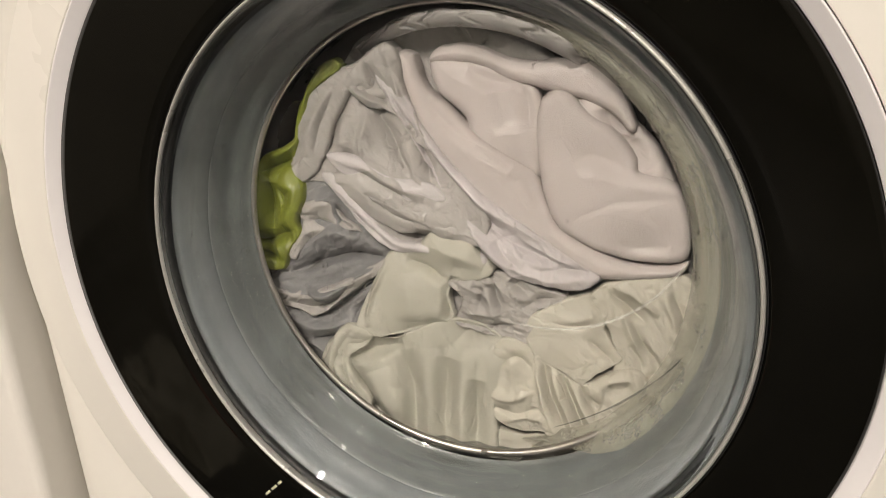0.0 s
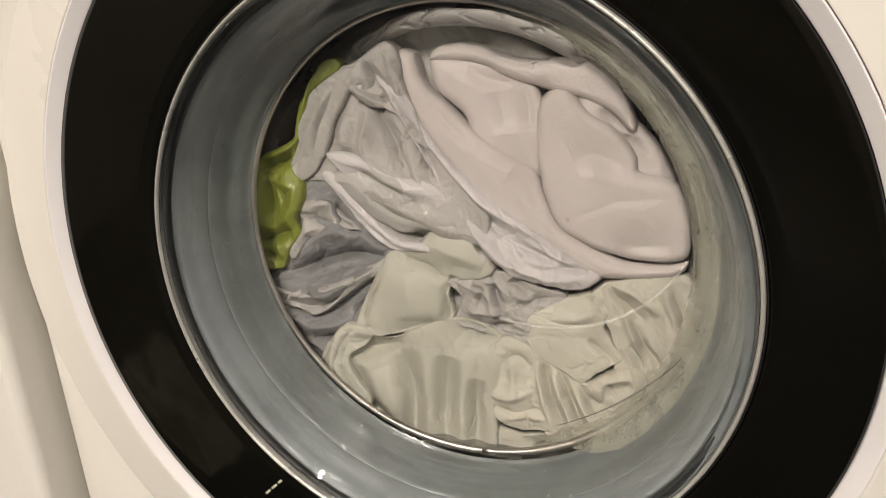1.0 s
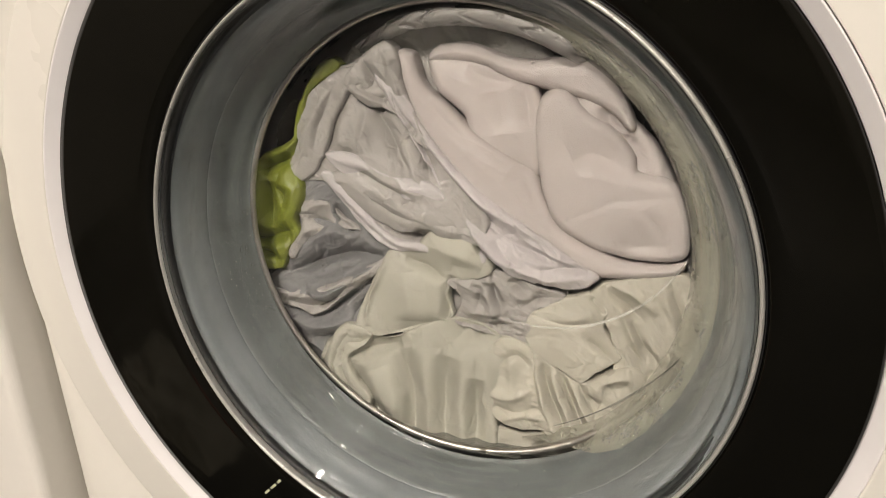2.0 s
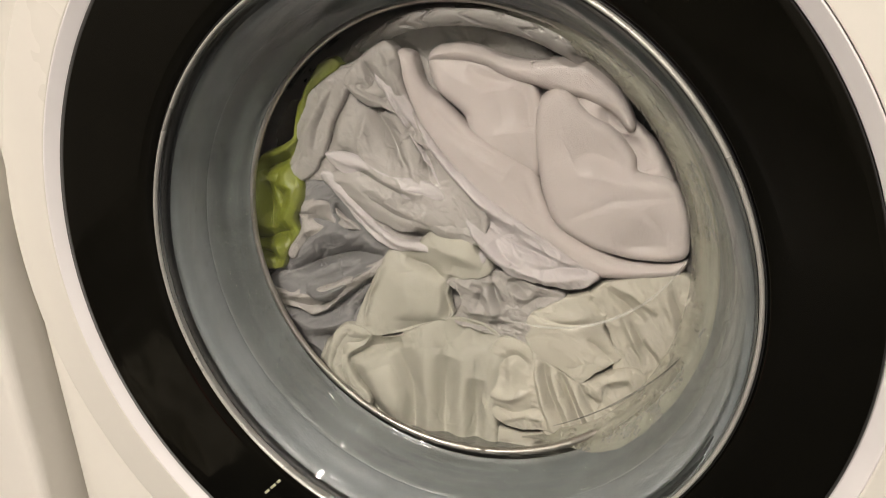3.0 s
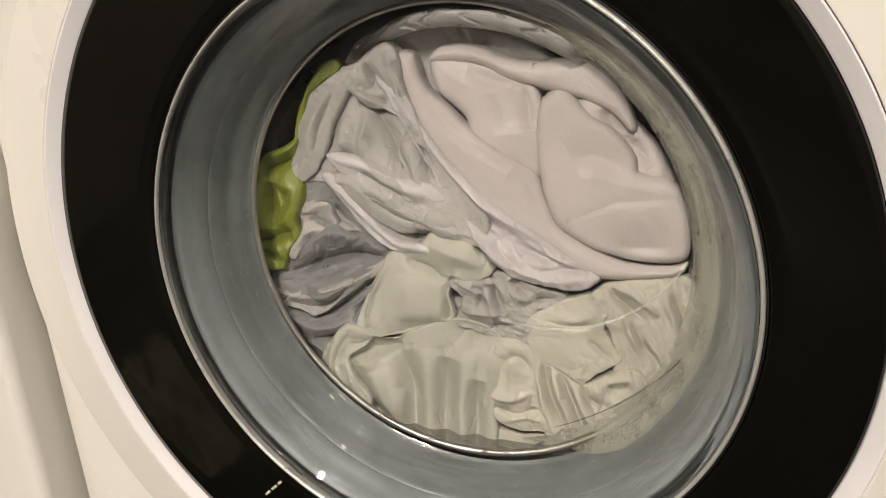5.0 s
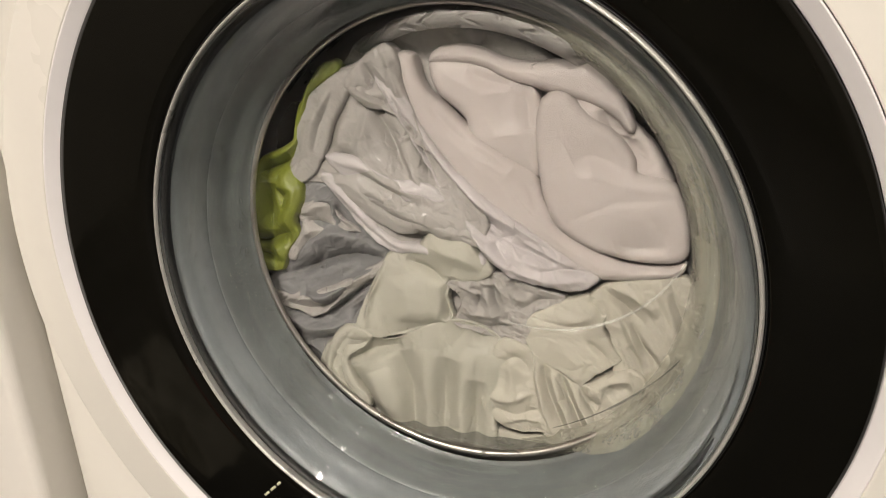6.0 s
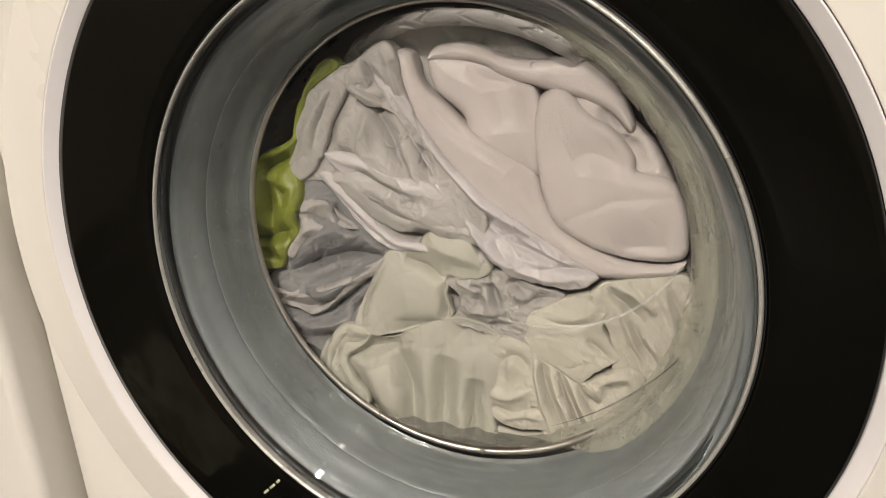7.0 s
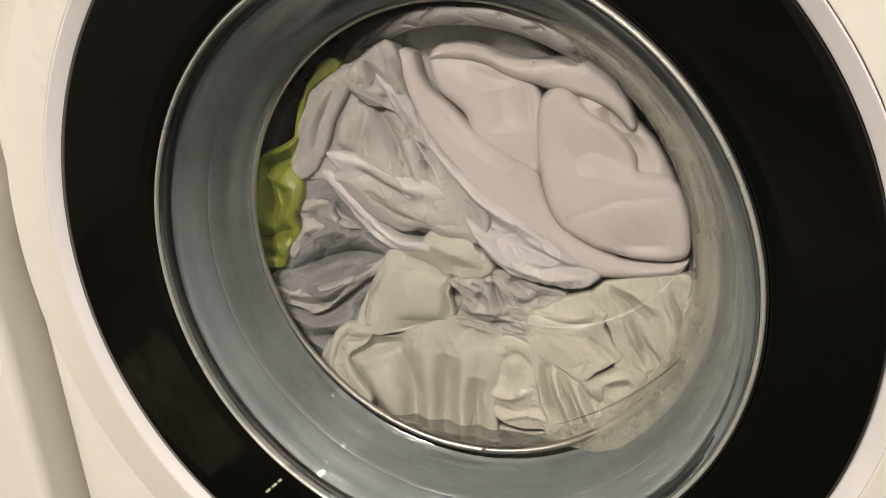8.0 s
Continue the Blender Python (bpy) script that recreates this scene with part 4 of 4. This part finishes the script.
laundry('shirt_tail', 'pale lilac wet shirt tail drawn out in a narrow strip', 'cloth', COTTON,
        [(-148.8, -41.9), (-133.5, -44.8), (-109.1, -42.2), (-89.6, -35.7), (-67.9, -24.0), (-47.1, -13.6), (-45.9, -19.3), (-66.6, -33.3), (-86.5, -48.6), (-106.9, -62.3), (-121.0, -59.4), (-140.0, -55.6)],
        near=24.5, hem=1.1, puff=1.2, puff_width=8, wrinkle=0.5, grain=7, angle=20, creases=0.4, seed=37,
        folds=[(4, 5, (-141.2, -47.0), (-109.8, -47.7), (-80.4, -35.6), (-52.0, -19.1)),
               (-3, 3, (-129.9, -53.5), (-106.1, -55.3), (-86.0, -44.1))])
laundry('pillowcase_hem', 'cream white wet pillowcase hem folded over twice', 'cloth', COTTON_GREEN,
        [(-106.4, -111.5), (-100.7, -89.2), (-87.9, -69.0), (-78.2, -65.5), (-62.4, -71.6), (-69.3, -81.6), (-83.1, -92.8), (-79.2, -109.7), (-67.7, -125.5), (-76.5, -137.7), (-94.5, -126.6)],
        near=28, hem=1.2, puff=2, puff_width=10, wrinkle=0.3, grain=10, angle=-60, creases=0.3, seed=38,
        folds=[(-4, 3, (-80.9, -72.7), (-90.3, -90.1), (-92.5, -109.4), (-78.9, -128.8)),
               (3, 4, (-95.6, -86.2), (-99.1, -108.0), (-85.9, -127.6)),
               (-3, 3, (-83.1, -79.8), (-73.7, -79.5), (-64.1, -75.0))])
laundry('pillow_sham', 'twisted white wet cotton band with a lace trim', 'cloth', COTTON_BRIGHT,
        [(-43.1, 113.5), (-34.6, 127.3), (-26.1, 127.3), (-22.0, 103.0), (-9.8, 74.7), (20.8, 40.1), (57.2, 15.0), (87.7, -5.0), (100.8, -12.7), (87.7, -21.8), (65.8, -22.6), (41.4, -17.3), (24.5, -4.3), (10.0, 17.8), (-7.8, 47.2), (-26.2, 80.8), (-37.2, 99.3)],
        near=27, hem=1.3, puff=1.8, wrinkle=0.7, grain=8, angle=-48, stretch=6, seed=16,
        folds=[(4, 3, (-12.0, 71.0), (13.1, 38.9), (38.9, 20.0)),
               (-4, 3, (-26.3, 88.7), (-8.9, 60.1), (16.7, 33.5)),
               (3, 3, (27.2, 13.4), (38.4, 6.6), (49.4, -4.0)),
               (-4, 3, (30.8, 6.0), (38.0, -5.0), (49.2, -11.8)),
               (4, 3, (49.7, 7.5), (67.9, -0.4), (85.9, -8.2)),
               (-4, 3, (60.4, -10.7), (78.7, -8.9), (93.0, -9.4)),
               (6, 6, (-32.0, 113.5), (-22.6, 85.2), (-1.5, 53.1), (27.8, 26.7), (57.1, 10.1)),
               (-5, 4, (-29.6, 95.8), (-12.5, 63.7), (12.7, 31.4), (38.5, 10.4)),
               (5, 5, (11.9, 16.1), (26.6, -2.2), (60.3, -16.5), (93.0, -15.1)),
               (-6, 5, (19.8, 18.6), (45.8, 3.4), (75.1, -5.4)),
               (4, 5, (38.1, -1.1), (60.5, -6.8), (85.9, -12.0)),
               (4, 4, (-36.6, 106.4), (-28.6, 85.1), (-13.1, 56.2))])

# ---- pale strips along the glass, standing in for laundry reflected in the bowl ----
def reflection_strip(a0, a1, prof, pleat, seed):
    """A strip along the glass from angle a0 to a1 that imitates a reflection, drawn back to its root at both ends."""
    bm = bmesh.new()
    prof = smooth_line(prof, 6)
    steps, rows = int(abs(a1 - a0) * 3), []
    for k in range(steps + 1):
        f = k / steps
        a = radians(a0 + (a1 - a0) * f)
        fade = min(1, 5.5 * f, 2.4 * (1 - f))
        fade = fade * fade * (3 - 2 * fade)
        row = []
        for i, (r, y) in enumerate(prof):
            g = i / (len(prof) - 1)
            drift = a + 0.06 * noise.noise(Vector((g * 3, a * 3, seed)))
            fold = pleat * (noise.noise(Vector((drift * 16, g * 1.5, 3 + seed))) + 0.7 * abs(noise.noise(Vector((drift * 34, g * 2, 8 + seed)))) - 0.3)
            q = r - max(0.0, r - 0.1455) * (1 - fade) + 0.0008 * g * noise.noise(Vector((a * 9, 1, seed)))
            row.append(bm.verts.new((GX + q * math.cos(a), y + min(max(fold * (0.8 if r > 0.15 else 2.6), -0.0004), 0.0009 if r > 0.147 else 0.004) + (1 - fade) ** 2 * 0.035, GZ + DZ + q * math.sin(a))))
        rows.append(row)
    for p, q in zip(rows, rows[1:]):
        for i in range(len(prof) - 1):
            bm.faces.new((p[i], p[i + 1], q[i + 1], q[i]))
    return bm


tagged(mesh_object("sheet_and_reflection", reflection_strip(-76, 104, [(0.1425, 0.0720), (0.1440, 0.0672), (0.1455, 0.0640), (0.1500, 0.0606), (0.1548, 0.0583), (0.1592, 0.0548), (0.1622, 0.0508)], 0.0011, 2), REFLECTION),
       "thin see-through pale strip standing in for laundry reflected in the bowl wall", "sheet", group="laundry in the drum")
tagged(mesh_object("sheet_and_reflection", reflection_strip(52, 119, [(0.1370, 0.0740), (0.1390, 0.0690), (0.1420, 0.0660), (0.1450, 0.0650), (0.1475, 0.0655)], 0.0034, 5), REFLECTION_WHITE),
       "white pleated strip standing in for a reflection at the bowl's edge", "sheet", group="laundry in the drum")

# ---- wash water rising at the foot of the drum ----
def glass_depth(r):
    """Depth of the room side of the glass at a distance from its axis."""
    prof = sorted(BOWL[3:])
    return float(np.interp(r, [p[0] for p in prof], [p[1] for p in prof]))


def water_surface():
    """Rippled sheet of water across the drum, cut by the round of the glass and of the drum."""
    bm = bmesh.new()
    nx, ny = 140, 44
    grid = {}
    for i in range(nx + 1):
        for j in range(ny + 1):
            x = -0.12 + 0.26 * i / nx
            far = math.hypot(x - GX, 0.143 + GZ)
            start = glass_depth(far) + 0.0048 if far < 0.1515 else LY + 0.004
            y = start + 0.13 * (j / ny) ** 1.5
            z = 0.0005 * noise.noise(Vector((x * 60, y * 60, 0))) + 0.0012 * math.exp(-(y - start) / 0.0025)
            grid[i, j] = bm.verts.new((x, y, z))
    for i in range(nx):
        for j in range(ny):
            bm.faces.new((grid[i, j], grid[i + 1, j], grid[i + 1, j + 1], grid[i, j + 1]))
    return bm


water = tagged(mesh_object("water", water_surface(), WATER), "cloudy wash water rising at the foot of the drum", "water", kind="stuff")
WATER_ROWS = [(0.0, DZ - 0.1475), (1.7, DZ - 0.1462), (2.8, DZ - 0.1450), (4.7, DZ - 0.1425), (5.8, DZ - 0.1395), (8.0, DZ - 0.1355)]


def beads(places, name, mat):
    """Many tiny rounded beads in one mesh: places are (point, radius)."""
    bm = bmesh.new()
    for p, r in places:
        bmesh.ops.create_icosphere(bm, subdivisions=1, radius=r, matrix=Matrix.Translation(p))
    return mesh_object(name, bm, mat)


suds = random.Random(4)
fringe = []
for k in range(260):
    x = suds.uniform(-0.075, 0.035) if k % 3 else suds.gauss(-0.035, 0.012)
    far = math.hypot(x - GX, 0.143 + GZ)
    start = glass_depth(far) + 0.0048 if far < 0.1515 else LY + 0.004
    fringe.append(((x, start + abs(suds.gauss(0, 0.003)), 0.0003), suds.uniform(0.00015, 0.0004)))
foam = beads(fringe, "foam", FOAM_AND_GLINTS)
foam.parent = water
tagged(foam, "thin fringe of soap suds along the waterline")

# ---- drops on the drum side of the glass ----
def drop_mesh(name, length, mat, squash=0.5):
    bm = bmesh.new()
    bmesh.ops.create_uvsphere(bm, u_segments=12, v_segments=8, radius=1)
    for v in bm.verts:
        x, y, z = v.co
        if z > 0:
            x, z = x * (1 - 0.35 * z), z * length
        v.co = (x, y * squash, z)
    me = bpy.data.meshes.new(name)
    bm.to_mesh(me)
    bm.free()
    me.materials.append(mat)
    me.polygons.foreach_set("use_smooth", [True] * len(me.polygons))
    return me


DROP_BUBBLE = drop_mesh("water_bubble", 1.0, BUBBLE, 0.7)
DROP_ROUND, DROP_LONG, DROP_TRAIL = drop_mesh("water_drop", 1.1, DROP), drop_mesh("water_drop", 2.6, DROP), drop_mesh("water_trail", 14.0, DROP, 0.3)


def drop_pose(angle, r, size):
    """On the drum side of the bowl, at an angle in degrees from +x and a distance from the axis."""
    a = radians(angle)
    y0, y1 = glass_depth(r - 0.001), glass_depth(r + 0.001)
    lean = math.atan2(y1 - y0, 0.002)
    at = Vector((GX + (r + 0.0030 * abs(math.sin(lean))) * math.cos(a), glass_depth(r) + 0.0044, DZ + GZ + (r + 0.0030 * abs(math.sin(lean))) * math.sin(a)))
    return Matrix.Translation(at) @ Matrix.Rotation(-a, 4, "Y") @ Matrix.Rotation(lean, 4, "Z") @ Matrix.Rotation(a, 4, "Y") @ Matrix.Diagonal((size, size, size, 1))


def drop(angle, r, size, mesh, label="clear water drop clinging to the wet glass"):
    ob = new("water_drop", mesh)
    ob.matrix_world = drop_pose(angle, r, size)
    return tagged(ob, label, "water drop", group="drops on the glass")


# White beads that stand in for lamp glints on the wet glass.
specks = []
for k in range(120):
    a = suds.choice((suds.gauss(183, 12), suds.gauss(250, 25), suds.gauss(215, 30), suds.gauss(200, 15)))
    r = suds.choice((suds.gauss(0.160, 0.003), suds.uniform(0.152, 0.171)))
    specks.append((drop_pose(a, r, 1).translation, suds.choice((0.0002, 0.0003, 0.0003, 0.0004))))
tagged(beads(specks, "glint_specks", FOAM_AND_GLINTS), "tiny white beads standing in for glints on the wet glass", "soap suds", kind="stuff")


def streak(name, label, centre, radius, a0, a1, thick, mat):
    """A thin curved line on the drum side of the glass, drawn in place of a reflection."""
    bm = bmesh.new()
    n, rows = 90, []
    for k in range(n + 1):
        f = k / n
        a = radians(a0 + (a1 - a0) * f)
        x, z = centre[0] + radius * math.cos(a), centre[1] + radius * math.sin(a)
        y = glass_depth(min(math.hypot(x - GX, z - GZ), 0.149)) + 0.0050
        w = thick * (0.25 + 0.75 * math.sin(math.pi * f) ** 0.7) * (1 + 0.5 * noise.noise(Vector((f * 14, thick * 900, 0))))
        row = []
        for m in range(6):
            b = 2 * math.pi * m / 6
            q = w * math.cos(b)
            row.append(bm.verts.new((x + q * math.cos(a), y + 0.3 * w * math.sin(b), z + q * math.sin(a) + DZ)))
        rows.append(row)
    for p, q in zip(rows, rows[1:]):
        for m in range(6):
            bm.faces.new((p[m], p[(m + 1) % 6], q[(m + 1) % 6], q[m]))
    ob = tagged(mesh_object(name, bm, mat), label, "residue")
    return ob


streak("reflected_arc", "thin white line drawn as a reflected arc on the glass", (0.0603, 0.0545), 0.1023, -100, -27, 0.0010, REFLECTED_ARC)
streak("reflected_line", "thin grey line drawn as a dark reflection on the glass", (-0.0118, 0.0706), 0.2044, -66, -31, 0.0006, REFLECTED_LINE)
rand = random.Random(11)


def wet_edge(r, a0, a1, thick):
    """The thin raised edge of a film of water on the drum side of the bowl wall."""
    bm = bmesh.new()
    n, rows = 70, []
    for k in range(n + 1):
        f = k / n
        q = r + 0.0022 * noise.noise(Vector((f * 5, r * 900, 2))) + 0.0006 * noise.noise(Vector((f * 23, r * 500, 7)))
        at = drop_pose(a0 + (a1 - a0) * f, q, 1)
        w = thick * (0.15 + 0.85 * math.sin(math.pi * f)) * (1 + 0.6 * noise.noise(Vector((f * 19, r * 300, 0))))
        out = Vector((math.cos(radians(a0 + (a1 - a0) * f)), 0, math.sin(radians(a0 + (a1 - a0) * f))))
        rows.append([bm.verts.new(at.translation + w * (math.cos(m * math.pi / 3) * out + math.sin(m * math.pi / 3) * Vector((0, 1, 0)))) for m in range(6)])
    for p, q in zip(rows, rows[1:]):
        for m in range(6):
            bm.faces.new((p[m], p[(m + 1) % 6], q[(m + 1) % 6], q[m]))
    return tagged(mesh_object("water_edge", bm, DROP), "thin wavy edge of a water film on the glass", "water film", group="films on the glass")


for r, a0, a1, thick in ((0.1545, 205, 238, 0.0004), (0.1575, 222, 258, 0.0005), (0.1610, 236, 268, 0.0004), (0.1640, 212, 246, 0.0006), (0.1668, 228, 262, 0.0004), (0.1700, 205, 235, 0.0005),
                         (0.1690, 150, 182, 0.0005), (0.1600, 164, 190, 0.0004), (0.1560, 252, 280, 0.0005), (0.1690, 300, 335, 0.0004), (0.1640, 30, 62, 0.0004), (0.1690, 60, 100, 0.0005)):
    wet_edge(r, a0, a1, thick)
for k in range(150):
    a = rand.gauss(205, 55)
    r = rand.choice((rand.uniform(0.150, 0.170), rand.uniform(0.153, 0.163), rand.uniform(0.03, 0.148)))
    if r < 0.15:
        drop(a, r, rand.choice((0.0005, 0.0007, 0.0009)), DROP_ROUND)
    elif 125 < a < 290:
        drop(a, r, rand.choice((0.0006, 0.0008, 0.0010, 0.0014)), rand.choice((DROP_ROUND, DROP_ROUND, DROP_LONG)))
for k in range(40):
    drop(rand.choice((rand.uniform(195, 275), rand.uniform(170, 205))), rand.uniform(0.1525, 0.171), rand.choice((0.0004, 0.0005, 0.0006, 0.0008)), rand.choice((DROP_ROUND, DROP_LONG)))
for k in range(7):
    ob = drop(rand.uniform(165, 235), rand.uniform(0.06, 0.16), rand.uniform(0.0004, 0.0006), DROP_TRAIL, "thin trail of water running down the glass")
running = [drop(201.4, 0.1966, 0.0011, DROP_LONG, "water drop running down the wet glass"),
           drop(273.9, 0.147, 0.0026, DROP_BUBBLE, "large water bubble resting on the glass"),
           drop(247.4, 0.1405, 0.0017, DROP_BUBBLE, "water bubble drifting at the waterline"),
           drop(278.7, 0.1321, 0.0016, DROP_BUBBLE, "water bubble drifting at the waterline"),
           drop(266.8, 0.168, 0.0014, DROP_LONG, "water bubble drifting at the waterline")]
# beads of water added to give the glints of wet cloth against the glass, as (angle, distance from the axis)
GLINT_BEADS = [(117.5, 0.1137), (114.2, 0.099), (115.4, 0.0633), (63.8, 0.0701), (25.1, 0.0358), (22.2, 0.0665), (153.2, 0.0113), (294.1, 0.0113), (334.9, 0.0318), (252.0, 0.0753), (275.7, 0.0842), (236.4, 0.0789), (131.8, 0.0938), (193.5, 0.1056), (266.4, 0.0366), (299.9, 0.0499), (66.7, 0.125), (18.2, 0.0704), (214.7, 0.175), (218.1, 0.177), (222.2, 0.1315), (327.9, 0.1257), (293.6, 0.1298), (244.7, 0.141)]
for a, r in GLINT_BEADS:
    for k in range(5):
        drop(a + rand.gauss(0, 0.0024 / r * 57), r + rand.gauss(0, 0.0024), rand.choice((0.0004, 0.0005, 0.0007, 0.0009)), rand.choice((DROP_ROUND, DROP_LONG)))


# ---- on the floor before the machine ----
# Unseen sheet, added so that the door ring mirrors a shadowed floor.
mat = tagged(mesh_object("unseen_floor_sheet", box((-0.46, -1.25, 0.0), (0.95, -0.04, 0.012), 0.005, 2), SHADE_SHEET), "unseen dark sheet on the floor, added to blacken the door ring's reflection", "mat")


def heap():
    """A low crumpled cloth lying on the floor."""
    bm = bmesh.new()
    n = 60
    grid = {}
    for i in range(n + 1):
        for j in range(n + 1):
            u, v = 2 * i / n - 1, 2 * j / n - 1
            p = Vector((0.19 * u + 0.02 * noise.noise(Vector((v * 3, 0, 4))), 0.20 * v + 0.02 * noise.noise(Vector((u * 3, 5, 0))), 0))
            fall = max(0.0, 1 - max(abs(u), abs(v)) ** 4)
            p.z = 0.004 + fall * (0.03 + 0.03 * noise.noise(Vector((u * 2.5, v * 2.5, 1))) + 0.02 * (1 - 2 * abs(noise.noise(Vector((u * 5, v * 4, 8))))))
            grid[i, j] = bm.verts.new(p)
    for i in range(n):
        for j in range(n):
            bm.faces.new((grid[i, j], grid[i + 1, j], grid[i + 1, j + 1], grid[i, j + 1]))
    return bm


cloth = tagged(mesh_object("floor_cloth", heap(), BEIGE), "beige cloth lying crumpled on the tiled floor", "cloth")
cloth.location = (-0.64, -0.45, 0)
box_red = tagged(mesh_object("red_box", box((-0.05, -0.035, 0), (0.05, 0.035, 0.05), 0.006, 2), RED), "small red plastic box on the tiled floor", "box")
box_red.matrix_world = pose(-0.52, -0.72, 0.0, 0, 0, 35)

# ---- floor tiles ----
for i in range(10):
    for j in range(17):
        t = new("tile", tile_mesh)
        t.parent = floor_ob
        t.location = (X0 + 0.3 * i, Y0 + 0.3 * j, 0)


# ---- what moves ----
def motions():
    walk(water, [(t, pose(0, 0, z)) for t, z in WATER_ROWS])
    for ob, slide in zip(running, (0.009, 0.0008, 0.004, 0.0015, 0.002)):
        at = ob.matrix_world.copy()
        walk(ob, [(t, Matrix.Translation((0, 0, -slide * (t / 8) ** 1.5)) @ at) for t in (0.0, 1.5, 3.0, 4.5, 6.0, 7.0, 8.0)])


motions()
